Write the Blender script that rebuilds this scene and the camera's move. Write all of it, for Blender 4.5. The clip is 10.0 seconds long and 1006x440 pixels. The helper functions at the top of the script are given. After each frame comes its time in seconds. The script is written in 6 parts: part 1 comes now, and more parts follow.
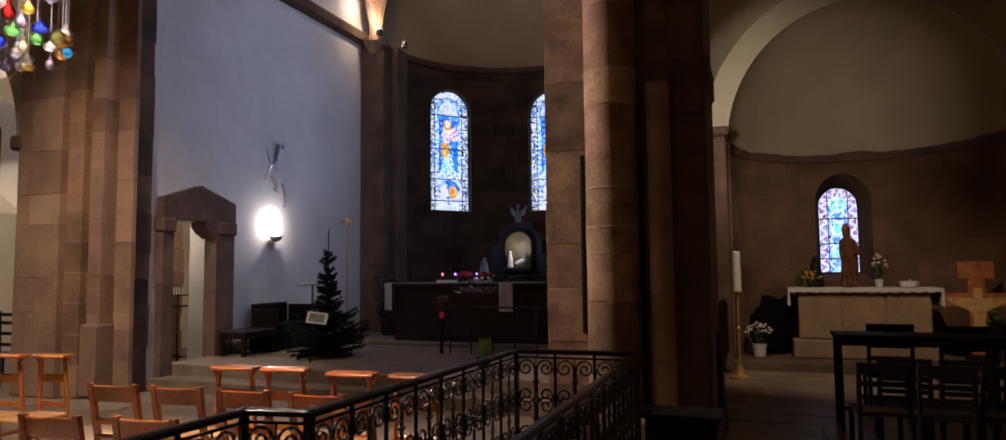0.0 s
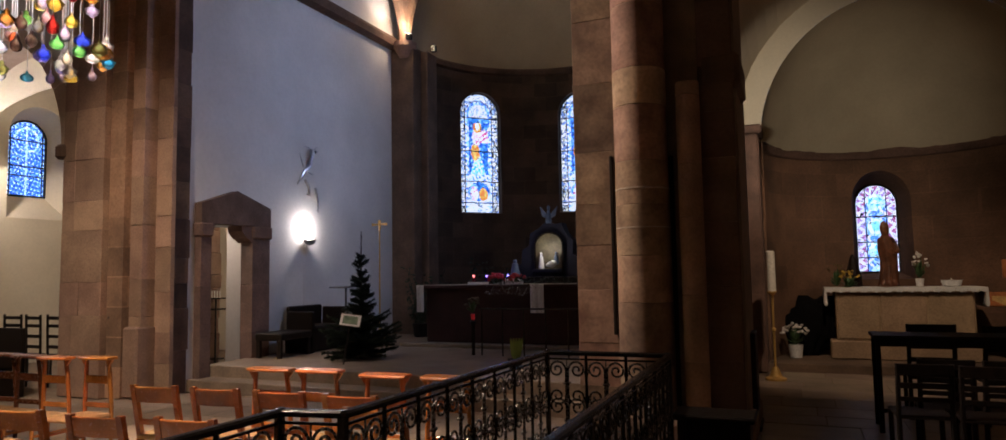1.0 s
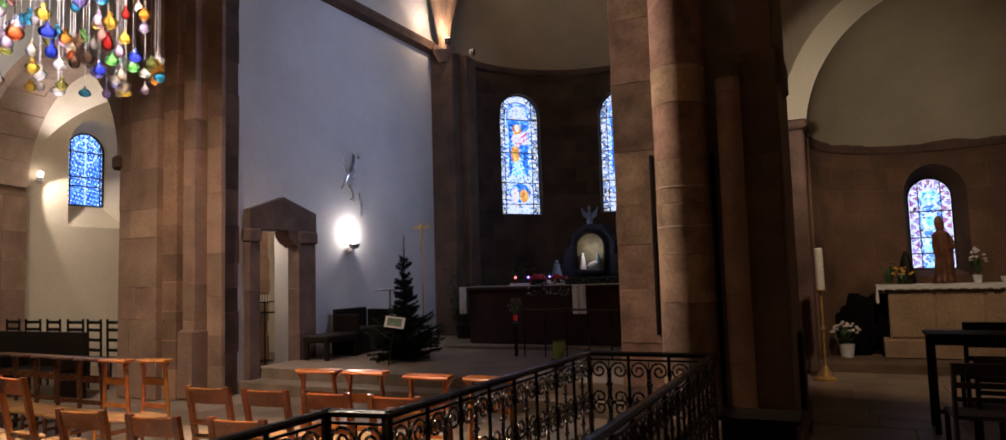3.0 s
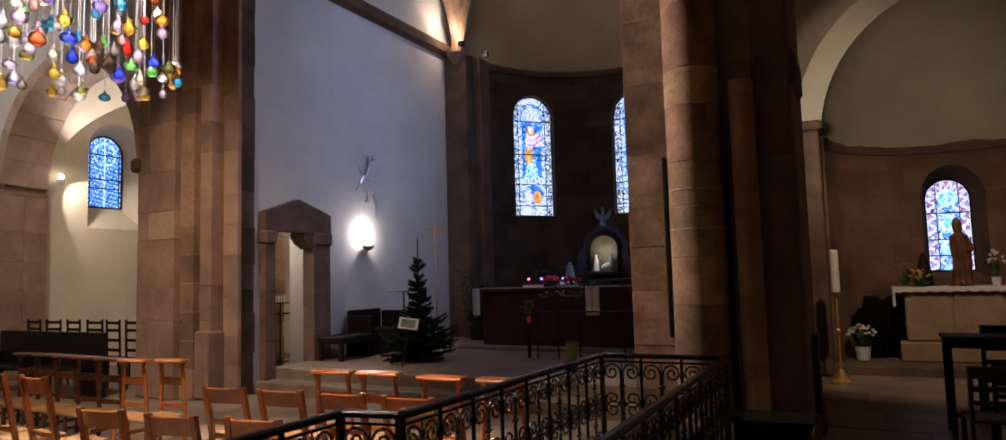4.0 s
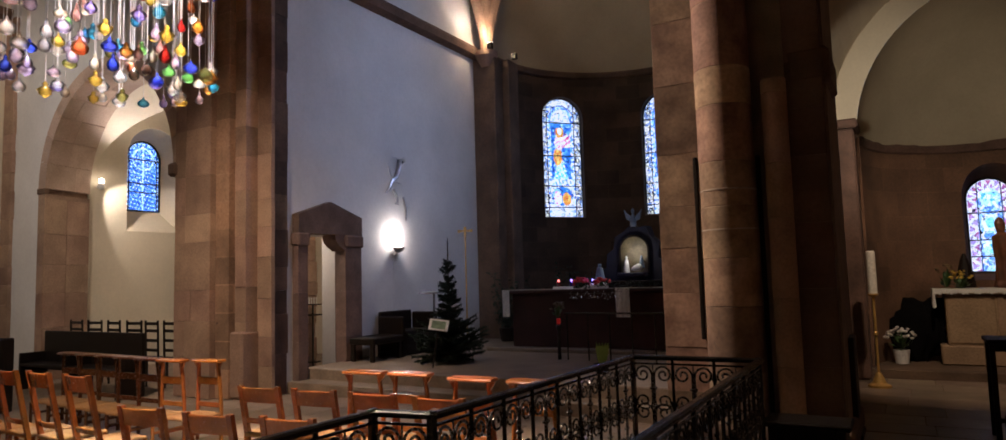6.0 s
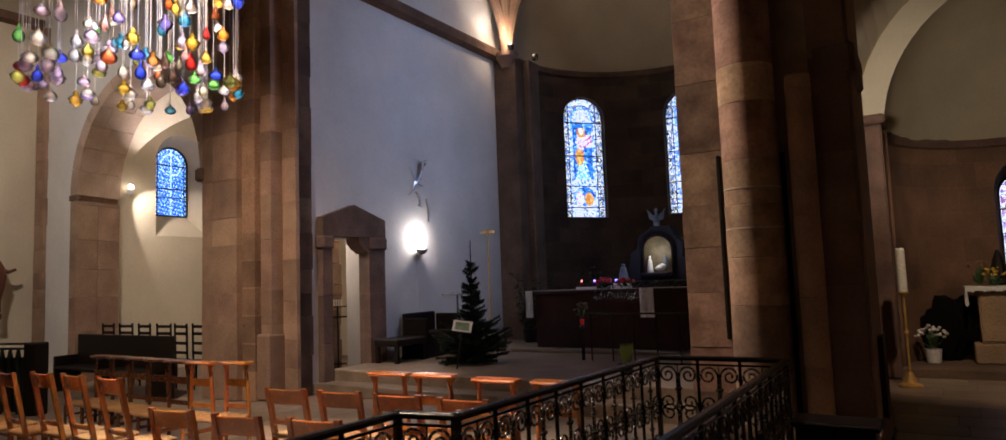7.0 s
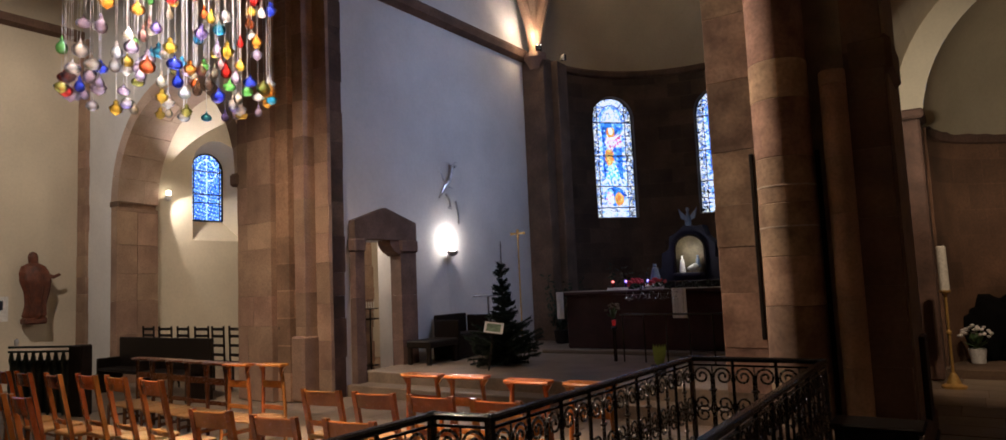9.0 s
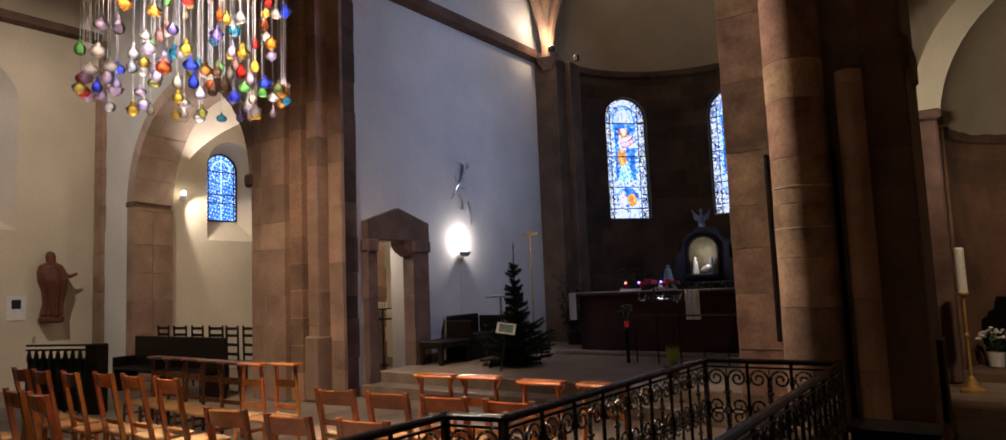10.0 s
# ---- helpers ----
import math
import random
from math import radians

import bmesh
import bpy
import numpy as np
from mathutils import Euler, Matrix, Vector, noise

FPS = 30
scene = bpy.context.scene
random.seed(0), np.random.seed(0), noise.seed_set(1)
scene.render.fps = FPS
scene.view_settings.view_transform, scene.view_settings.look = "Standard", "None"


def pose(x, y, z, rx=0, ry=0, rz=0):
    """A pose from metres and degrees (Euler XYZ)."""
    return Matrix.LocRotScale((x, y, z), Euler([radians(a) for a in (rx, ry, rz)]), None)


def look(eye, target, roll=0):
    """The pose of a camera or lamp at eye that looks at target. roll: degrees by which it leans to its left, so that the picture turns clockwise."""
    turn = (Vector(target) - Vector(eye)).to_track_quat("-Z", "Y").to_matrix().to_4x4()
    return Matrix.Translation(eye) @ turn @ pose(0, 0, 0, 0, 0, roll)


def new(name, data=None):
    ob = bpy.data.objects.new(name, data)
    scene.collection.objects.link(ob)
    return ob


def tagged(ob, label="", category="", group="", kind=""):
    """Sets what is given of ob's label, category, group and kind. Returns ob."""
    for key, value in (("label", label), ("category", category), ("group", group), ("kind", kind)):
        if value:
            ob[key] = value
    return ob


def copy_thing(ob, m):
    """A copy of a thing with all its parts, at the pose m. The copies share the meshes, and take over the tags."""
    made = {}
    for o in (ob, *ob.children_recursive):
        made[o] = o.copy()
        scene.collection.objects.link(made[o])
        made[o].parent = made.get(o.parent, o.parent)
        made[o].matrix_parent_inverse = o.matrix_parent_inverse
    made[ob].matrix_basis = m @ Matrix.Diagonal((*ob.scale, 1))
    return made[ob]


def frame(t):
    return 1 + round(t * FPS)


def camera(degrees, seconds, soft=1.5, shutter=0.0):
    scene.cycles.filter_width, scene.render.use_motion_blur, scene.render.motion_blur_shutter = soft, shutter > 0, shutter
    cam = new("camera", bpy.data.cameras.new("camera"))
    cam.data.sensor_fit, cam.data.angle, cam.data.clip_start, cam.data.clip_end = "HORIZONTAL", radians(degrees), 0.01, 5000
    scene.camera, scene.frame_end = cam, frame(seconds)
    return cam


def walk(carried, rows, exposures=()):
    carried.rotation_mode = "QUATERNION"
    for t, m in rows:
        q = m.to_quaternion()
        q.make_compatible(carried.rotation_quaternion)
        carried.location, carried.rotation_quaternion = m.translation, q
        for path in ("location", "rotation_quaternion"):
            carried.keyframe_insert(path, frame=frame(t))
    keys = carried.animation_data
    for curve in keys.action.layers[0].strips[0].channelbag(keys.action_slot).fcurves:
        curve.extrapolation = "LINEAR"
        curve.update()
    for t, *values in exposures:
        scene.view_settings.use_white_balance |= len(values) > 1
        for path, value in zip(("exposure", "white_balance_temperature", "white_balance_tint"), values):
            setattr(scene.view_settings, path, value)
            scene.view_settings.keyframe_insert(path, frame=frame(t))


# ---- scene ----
cam = camera(72.6, 10.0)
PATH = [
    (0, (0.032, -0.058, 1.645), (-0.666, 1.811, 1.792), -0.6),
    (0.5, (0.033, -0.063, 1.645), (-0.706, 1.789, 1.794), -0.8),
    (1, (0.054, -0.074, 1.65), (-0.728, 1.76, 1.802), -1.0),
    (1.5, (0.071, -0.079, 1.652), (-0.756, 1.736, 1.804), -1.1),
    (2, (0.079, -0.082, 1.651), (-0.776, 1.72, 1.806), -1.4),
    (2.5, (0.079, -0.084, 1.651), (-0.795, 1.708, 1.807), -1.6),
    (4, (0.112, -0.12, 1.658), (-0.817, 1.644, 1.821), -1.6),
    (4.5, (0.102, -0.118, 1.656), (-0.842, 1.638, 1.82), -1.5),
    (5, (0.105, -0.121, 1.655), (-0.856, 1.625, 1.822), -1.5),
    (5.5, (0.108, -0.127, 1.654), (-0.87, 1.61, 1.824), -1.5),
    (7, (0.119, -0.134, 1.658), (-0.94, 1.554, 1.833), -2.1),
    (7.5, (0.122, -0.138, 1.654), (-0.956, 1.536, 1.835), -2.3),
    (8, (0.121, -0.141, 1.658), (-0.977, 1.521, 1.838), -2.4),
    (8.5, (0.113, -0.143, 1.657), (-1.001, 1.508, 1.84), -2.4),
    (9, (0.114, -0.146, 1.66), (-1.016, 1.494, 1.842), -2.5),
    (9.5, (0.104, -0.145, 1.656), (-1.041, 1.485, 1.84), -2.4),
    (10, (0.102, -0.149, 1.657), (-1.056, 1.471, 1.843), -2.3),
]
walk(cam, [(t, look(eye, target, roll)) for t, eye, target, roll in PATH], [(0, -0.12, 5900, 18), (2.5, -0.1, 5880, 18), (5.5, -0.07, 5900, 18), (10, -0.02, 5950, 16)])

# ---- light of the place ----
world = bpy.data.worlds.new("world")
scene.world = world
world.use_nodes = True
wn = world.node_tree.nodes
sky = wn.new("ShaderNodeTexSky")
sky.sky_type = "NISHITA"
sky.sun_disc = False
sky.sun_elevation = radians(18)
sky.sun_rotation = radians(140)
wn["Background"].inputs[1].default_value = 0.06
world.node_tree.links.new(sky.outputs[0], wn["Background"].inputs[0])


def lamp(name, kind, energy, colour, m, size=0.1, spot=60, blend=0.6, sizey=None):
    d = bpy.data.lights.new(name, kind)
    d.energy, d.color = energy, colour
    if kind == "AREA":
        d.shape = "RECTANGLE"
        d.size, d.size_y = size, sizey or size
    else:
        d.shadow_soft_size = size
    if kind == "SPOT":
        d.spot_size, d.spot_blend = radians(spot), blend
    ob = new(name, d)
    ob.matrix_world = m
    return ob


# wall uplight in the choir, lamps at the rib springer, lamp of the side chapel
lamp("sconce_lamp", "POINT", 24, (1.0, 0.88, 0.74), Matrix.Translation((-8.07, 10.0, 2.5)), 0.04)
lamp("springer_lamp", "POINT", 26, (1.0, 0.70, 0.40), Matrix.Translation((-7.62, 12.66, 7.12)), 0.05)
lamp("springer_lamp", "SPOT", 40, (1.0, 0.85, 0.68), look((-7.75, 12.74, 6.98), (-8.15, 12.25, 8.2)), 0.05, 84)
lamp("apse_floodlight", "SPOT", 42, (1.0, 0.84, 0.58), look((-7.35, 13.46, 6.92), (-4.2, 15.0, 8.6)), 0.05, 120, 1.0)
lamp("side_chapel_lamp", "SPOT", 150, (1.0, 0.88, 0.74), look((-13.62, 8.0, 3.9), (-12.7, 8.4, 5.6)), 0.05, 122, 0.8)
lamp("side_chapel_lamp", "SPOT", 80, (1.0, 0.87, 0.68), look((-13.7, 7.72, 3.86), (-14.18, 8.75, 3.15)), 0.03, 76, 0.35)
# lamps over the nave: white inside the glass chandelier, warm over the chairs
lamp("chandelier_lamp", "SPOT", 10600, (1.0, 0.75, 0.48), look((-5.42, 3.04, 7.4), (-4.6, 3.4, 0)), 0.14, 52, 0.9)
lamp("chandelier_lamp", "SPOT", 1700, (0.85, 0.93, 1.0), look((-5.46, 3.02, 6.0), (-5.46, 3.02, 0)), 0.1, 50, 0.8)
lamp("nave_lamp", "SPOT", 2100, (1.0, 0.56, 0.22), look((-6.8, 5.0, 8.8), (-6.2, 2.6, 0)), 0.15, 46, 0.9)
lamp("nave_lamp", "SPOT", 2900, (1.0, 0.76, 0.5), look((-6.2, 1.2, 9.0), (-8.3, 6.5, 0.6)), 0.2, 44, 1.0)
lamp("nave_lamp", "SPOT", 3700, (1.0, 0.76, 0.52), look((-9.4, 5.05, 7.4), (-1.9, 7.0, 3.4)), 0.2, 54, 0.9)
lamp("transept_lamp", "SPOT", 1500, (1.0, 0.83, 0.62), look((-9.0, 1.0, 8.8), (-14.8, 5.6, 3.6)), 0.2, 62, 0.8)
# daylight through the high south window of the choir
lamp("choir_daylight", "AREA", 39, (0.58, 0.71, 1.0), look((-1.95, 9.6, 7.6), (-8.2, 10.0, 3.6)), 1.0, sizey=1.8).data.spread = radians(95)
# lamps of the south aisle: on the chapel impost behind the pier, and under the ceiling
lamp("south_chapel_lamp", "SPOT", 300, (1.0, 0.84, 0.58), look((-0.62, 8.35, 3.5), (0.2, 14.0, 4.3)), 0.1, 70, 1.0)
lamp("aisle_lamp", "SPOT", 600, (1.0, 0.73, 0.45), look((0.9, 8.0, 5.8), (1.0, 12.3, 1.0)), 0.12, 60, 0.8)
lamp("side_chapel_inner_lamp", "POINT", 90, (1.0, 0.86, 0.64), Matrix.Translation((-9.5, 8.1, 2.95)), 0.1)

# ---- materials ----


def material(name, base, rough=0.7, metal=0.0, dark=0.6, scale=3.0, fine=40.0, bump=0.25, vary=0.0, hue=None, spec=0.5, stretch=None, grain=0.55):
    """A surface with stains at one scale, grain at another, relief, and a change of tone from piece to piece."""
    m = bpy.data.materials.new(name)
    m.use_nodes = True
    n, l = m.node_tree.nodes, m.node_tree.links
    b = n["Principled BSDF"]
    b.inputs["Roughness"].default_value = rough
    b.inputs["Metallic"].default_value = metal
    b.inputs["Specular IOR Level"].default_value = spec
    co = n.new("ShaderNodeTexCoord")
    src = co.outputs["Object"]
    if stretch:
        mp = n.new("ShaderNodeMapping")
        mp.inputs["Scale"].default_value = stretch
        l.new(src, mp.inputs[0])
        src = mp.outputs[0]
    info = n.new("ShaderNodeObjectInfo")
    if vary:
        add = n.new("ShaderNodeVectorMath")
        add.operation = "MULTIPLY_ADD"
        cx = n.new("ShaderNodeCombineXYZ")
        for k in range(3):
            l.new(info.outputs["Random"], cx.inputs[k])
        l.new(cx.outputs[0], add.inputs[0])
        add.inputs[1].default_value = (37, 53, 71)
        l.new(src, add.inputs[2])
        src = add.outputs[0]
    big, small = n.new("ShaderNodeTexNoise"), n.new("ShaderNodeTexNoise")
    big.inputs["Scale"].default_value, big.inputs["Detail"].default_value = scale, 5
    small.inputs["Scale"].default_value, small.inputs["Detail"].default_value = fine, 6
    l.new(src, big.inputs["Vector"])
    l.new(src, small.inputs["Vector"])
    ramp = n.new("ShaderNodeValToRGB")
    ramp.color_ramp.elements[0].position, ramp.color_ramp.elements[1].position = 0.32, 0.68
    other = hue or tuple(c * dark for c in base)
    ramp.color_ramp.elements[0].color = (*other, 1)
    ramp.color_ramp.elements[1].color = (*base, 1)
    l.new(big.outputs[0], ramp.inputs[0])
    mul = n.new("ShaderNodeMixRGB")
    mul.blend_type = "MULTIPLY"
    mul.inputs[0].default_value = grain
    r2 = n.new("ShaderNodeValToRGB")
    r2.color_ramp.elements[0].position, r2.color_ramp.elements[1].position = 0.3, 0.62
    r2.color_ramp.elements[0].color = (0.55, 0.55, 0.55, 1)
    l.new(small.outputs[0], r2.inputs[0])
    l.new(ramp.outputs[0], mul.inputs[1])
    l.new(r2.outputs[0], mul.inputs[2])
    out = mul.outputs[0]
    if vary:
        hsv = n.new("ShaderNodeHueSaturation")
        mr = n.new("ShaderNodeMapRange")
        mr.inputs["To Min"].default_value, mr.inputs["To Max"].default_value = 1 - vary, 1 + vary
        l.new(info.outputs["Random"], mr.inputs[0])
        l.new(mr.outputs[0], hsv.inputs["Value"])
        mh = n.new("ShaderNodeMapRange")
        mh.inputs["To Min"].default_value, mh.inputs["To Max"].default_value = 0.5 - vary * 0.05, 0.5 + vary * 0.05
        mm = n.new("ShaderNodeMath")
        mm.operation = "FRACT"
        m7 = n.new("ShaderNodeMath")
        m7.operation = "MULTIPLY"
        m7.inputs[1].default_value = 7.31
        l.new(info.outputs["Random"], m7.inputs[0])
        l.new(m7.outputs[0], mm.inputs[0])
        l.new(mm.outputs[0], mh.inputs[0])
        l.new(mh.outputs[0], hsv.inputs["Hue"])
        l.new(out, hsv.inputs["Color"])
        out = hsv.outputs[0]
    l.new(out, b.inputs["Base Color"])
    if bump:
        bp = n.new("ShaderNodeBump")
        bp.inputs["Strength"].default_value, bp.inputs["Distance"].default_value = bump, 0.02
        l.new(small.outputs[0], bp.inputs["Height"])
        l.new(bp.outputs[0], b.inputs["Normal"])
        rr = n.new("ShaderNodeMapRange")
        rr.inputs["To Min"].default_value, rr.inputs["To Max"].default_value = max(rough - 0.12, 0.03), min(rough + 0.12, 1)
        l.new(small.outputs[0], rr.inputs[0])
        l.new(rr.outputs[0], b.inputs["Roughness"])
    return m


def glowing(name, colour, strength):
    m = bpy.data.materials.new(name)
    m.use_nodes = True
    b = m.node_tree.nodes["Principled BSDF"]
    b.inputs["Base Color"].default_value = (*colour, 1)
    b.inputs["Emission Color"].default_value = (*colour, 1)
    b.inputs["Emission Strength"].default_value = strength
    return m


def coloured_glass(name, colour, rough=0.03):
    """Thin hollow blown glass: tints what is seen through it, glows a little with the light inside, and shines."""
    m = bpy.data.materials.new(name)
    m.use_nodes = True
    n, l = m.node_tree.nodes, m.node_tree.links
    n.remove(n["Principled BSDF"])
    clear, glow, shine = n.new("ShaderNodeBsdfTransparent"), n.new("ShaderNodeBsdfTranslucent"), n.new("ShaderNodeBsdfGlossy")
    clear.inputs["Color"].default_value = (*[0.25 + 0.75 * c for c in colour], 1)
    glow.inputs["Color"].default_value = (*colour, 1)
    shine.inputs["Roughness"].default_value = rough
    noise_t, ramp, bp = n.new("ShaderNodeTexNoise"), n.new("ShaderNodeMapRange"), n.new("ShaderNodeBump")
    noise_t.inputs["Scale"].default_value = 22
    ramp.inputs["From Min"].default_value, ramp.inputs["From Max"].default_value = 0.35, 0.65
    ramp.inputs["To Min"].default_value, ramp.inputs["To Max"].default_value = 0.22, 0.52
    bp.inputs["Strength"].default_value = 0.25
    l.new(noise_t.outputs[0], ramp.inputs[0])
    l.new(noise_t.outputs[0], bp.inputs["Height"])
    l.new(bp.outputs[0], glow.inputs["Normal"])
    l.new(bp.outputs[0], shine.inputs["Normal"])
    body, ms, fr = n.new("ShaderNodeMixShader"), n.new("ShaderNodeMixShader"), n.new("ShaderNodeFresnel")
    fr.inputs["IOR"].default_value = 1.6
    l.new(ramp.outputs[0], body.inputs[0])
    l.new(clear.outputs[0], body.inputs[1])
    l.new(glow.outputs[0], body.inputs[2])
    l.new(fr.outputs[0], ms.inputs[0])
    l.new(body.outputs[0], ms.inputs[1])
    l.new(shine.outputs[0], ms.inputs[2])
    l.new(ms.outputs[0], n["Material Output"].inputs[0])
    return m


def ashlar(name, base, width=0.8, height=0.42, mortar=1.25, vary=0.3):
    """Coursed stone, far off: blocks of slightly different tone with pale joints, stains and grain."""
    m = material(name, base, 0.88, dark=0.55, scale=1.6, fine=24, bump=0.35)
    n, l = m.node_tree.nodes, m.node_tree.links
    b = n["Principled BSDF"]
    old = b.inputs["Base Color"].links[0].from_socket
    geo, sep, add, cmb, br = n.new("ShaderNodeNewGeometry"), n.new("ShaderNodeSeparateXYZ"), n.new("ShaderNodeMath"), n.new("ShaderNodeCombineXYZ"), n.new("ShaderNodeTexBrick")
    l.new(geo.outputs["Position"], sep.inputs[0])
    add.operation = "MULTIPLY_ADD"
    add.inputs[1].default_value = 0.8
    l.new(sep.outputs[1], add.inputs[0])
    l.new(sep.outputs[0], add.inputs[2])
    l.new(add.outputs[0], cmb.inputs[0])
    l.new(sep.outputs[2], cmb.inputs[1])
    l.new(cmb.outputs[0], br.inputs["Vector"])
    br.inputs["Scale"].default_value = 1.0
    br.inputs["Brick Width"].default_value, br.inputs["Row Height"].default_value = width, height
    br.inputs["Mortar Size"].default_value, br.inputs["Mortar Smooth"].default_value = 0.012, 0.4
    br.inputs["Color1"].default_value = (1 - vary, 1 - vary, 1 - vary, 1)
    br.inputs["Color2"].default_value = (1 + vary, 1 + vary * 0.9, 1 + vary * 0.8, 1)
    br.inputs["Mortar"].default_value = (mortar, mortar, mortar, 1)
    mul = n.new("ShaderNodeMixRGB")
    mul.blend_type = "MULTIPLY"
    mul.inputs[0].default_value = 1.0
    l.new(old, mul.inputs[1])
    l.new(br.outputs["Color"], mul.inputs[2])
    l.new(mul.outputs[0], b.inputs["Base Color"])
    return m


def stained(name, tones, scale, lead=0.06, gain=1.0):
    """Leaded glass: small cells of clear colours between dark came lines; daylight comes through it."""
    m = bpy.data.materials.new(name)
    m.use_nodes = True
    n, l = m.node_tree.nodes, m.node_tree.links
    n.remove(n["Principled BSDF"])
    co, vo, ve = n.new("ShaderNodeTexCoord"), n.new("ShaderNodeTexVoronoi"), n.new("ShaderNodeTexVoronoi")
    ve.feature = "DISTANCE_TO_EDGE"
    for v in (vo, ve):
        v.inputs["Scale"].default_value = scale
        l.new(co.outputs["Object"], v.inputs["Vector"])
    sep = n.new("ShaderNodeSeparateColor")
    l.new(vo.outputs["Color"], sep.inputs[0])
    ramp = n.new("ShaderNodeValToRGB")
    ramp.color_ramp.interpolation = "CONSTANT"
    e = ramp.color_ramp.elements
    for k, c in enumerate(tones):
        p = k / len(tones)
        el = e[k] if k < 2 else e.new(p)
        el.position, el.color = p, (*[x * gain for x in c], 1)
    l.new(sep.outputs[0], ramp.inputs[0])
    edge = n.new("ShaderNodeMath")
    edge.operation = "GREATER_THAN"
    edge.inputs[1].default_value = lead
    l.new(ve.outputs[0], edge.inputs[0])
    mix = n.new("ShaderNodeMixRGB")
    mix.inputs[1].default_value = (0.01, 0.01, 0.012, 1)
    l.new(edge.outputs[0], mix.inputs[0])
    l.new(ramp.outputs[0], mix.inputs[2])
    tr, gl, ms = n.new("ShaderNodeBsdfTransparent"), n.new("ShaderNodeBsdfGlossy"), n.new("ShaderNodeMixShader")
    gl.inputs["Roughness"].default_value = 0.15
    gl.inputs["Color"].default_value = (0.3, 0.3, 0.3, 1)
    ms.inputs[0].default_value = 0.06
    l.new(mix.outputs[0], tr.inputs[0])
    l.new(tr.outputs[0], ms.inputs[1])
    l.new(gl.outputs[0], ms.inputs[2])
    l.new(ms.outputs[0], n["Material Output"].inputs[0])
    return m


STONE = material("pink_sandstone", (0.43, 0.285, 0.195), 0.88, scale=1.7, fine=36, bump=0.16, vary=0.15, hue=(0.25, 0.155, 0.11), grain=0.5)
# dark stone; on the south pier it is the sandstone with shade in its colour
STONE_DARK_SHADED = material("dark_and_shaded_sandstone", (0.165, 0.1, 0.068), 0.88, dark=0.5, scale=2.0, fine=24, bump=0.3, vary=0.25)
WEATHERED = material("weathered_sandstone", (0.44, 0.29, 0.2), 0.88, scale=3.4, fine=26, bump=0.14, vary=0.4, hue=(0.2, 0.12, 0.085), grain=0.6)
# paler copy of the sandstone: chandelier light on the arch soffit, as colour
LIT_ARCH_STONE = material("lit_arch_sandstone", (0.52, 0.39, 0.3), 0.9, scale=1.8, fine=30, bump=0.15, vary=0.1, hue=(0.38, 0.27, 0.2), grain=0.4)
ASHLAR = ashlar("coursed_sandstone", (0.36, 0.22, 0.14))
CHAPEL_STONE = ashlar("brown_chapel_sandstone", (0.19, 0.103, 0.06), mortar=1.12, vary=0.16)
# coursed sandstone again, darkened so that the choir's dimness sits in the colour
ASHLAR_DIM = ashlar("coursed_dimmed_sandstone", (0.115, 0.072, 0.046), 0.7, 0.36, mortar=1.1)
FRAME_STONE = material("door_sandstone", (0.19, 0.12, 0.095), 0.85, dark=0.6, scale=3.0, fine=30, bump=0.5, vary=0.12)
MORTAR = material("mortar", (0.33, 0.245, 0.18), 0.95, dark=0.7, scale=6, fine=60, bump=0.5)
PALE_MORTAR = material("pale_mortar", (0.55, 0.46, 0.36), 0.95, dark=0.7, scale=8, fine=60, bump=0.4)
PLASTER = material("white_plaster", (0.74, 0.73, 0.71), 0.9, dark=0.82, scale=0.8, fine=18, bump=0.12, grain=0.14)
CREAM = material("cream_plaster", (0.66, 0.58, 0.44), 0.9, dark=0.84, scale=0.9, fine=20, bump=0.15, grain=0.14)
KHAKI = material("apse_plaster", (0.50, 0.42, 0.29), 0.9, dark=0.8, scale=0.7, fine=20, bump=0.12, grain=0.14)
FLAG = material("floor_flagstone", (0.3, 0.228, 0.168), 0.42, dark=0.62, scale=2.5, fine=30, bump=0.25, vary=0.18)
WOOD = material("honey_wood", (0.36, 0.112, 0.022), 0.24, dark=0.62, scale=4, fine=30, bump=0.08, vary=0.25, stretch=(1.5, 5, 1.5), grain=0.15)
RUSH = material("rush_seat", (0.44, 0.23, 0.075), 0.7, dark=0.6, scale=9, fine=90, bump=0.7, vary=0.15, stretch=(1, 12, 1))
for varnished in (WOOD,):
    varnished.node_tree.nodes["Principled BSDF"].inputs["Coat Weight"].default_value = 0.7
    varnished.node_tree.nodes["Principled BSDF"].inputs["Coat Roughness"].default_value = 0.22
BROWNWOOD = material("dark_brown_wood", (0.10, 0.038, 0.015), 0.26, dark=0.6, scale=4, fine=30, bump=0.08, vary=0.2, stretch=(1.5, 5, 1.5), grain=0.15)
DARKWOOD = material("dark_stained_wood", (0.017, 0.0105, 0.0075), 0.55, dark=0.5, scale=5, fine=40, bump=0.25, vary=0.2, stretch=(6, 6, 0.8), spec=0.18)
IRON = material("black_wrought_iron", (0.0055, 0.0048, 0.0045), 0.2, metal=0.0, dark=0.6, scale=12, fine=70, bump=0.3)
# brighter metallic copy of the black iron, for highlights on the lit scrolls
GLINT_IRON = material("glinting_wrought_iron", (0.16, 0.15, 0.14), 0.27, metal=1.0, dark=0.5, scale=12, fine=70, bump=0.3)
BRASS = material("brass", (0.85, 0.53, 0.16), 0.38, metal=0.5, dark=0.7, scale=8, fine=50, bump=0.1)
WAX = material("candle_wax", (0.82, 0.78, 0.68), 0.5, dark=0.9, scale=4, fine=30, bump=0.05)
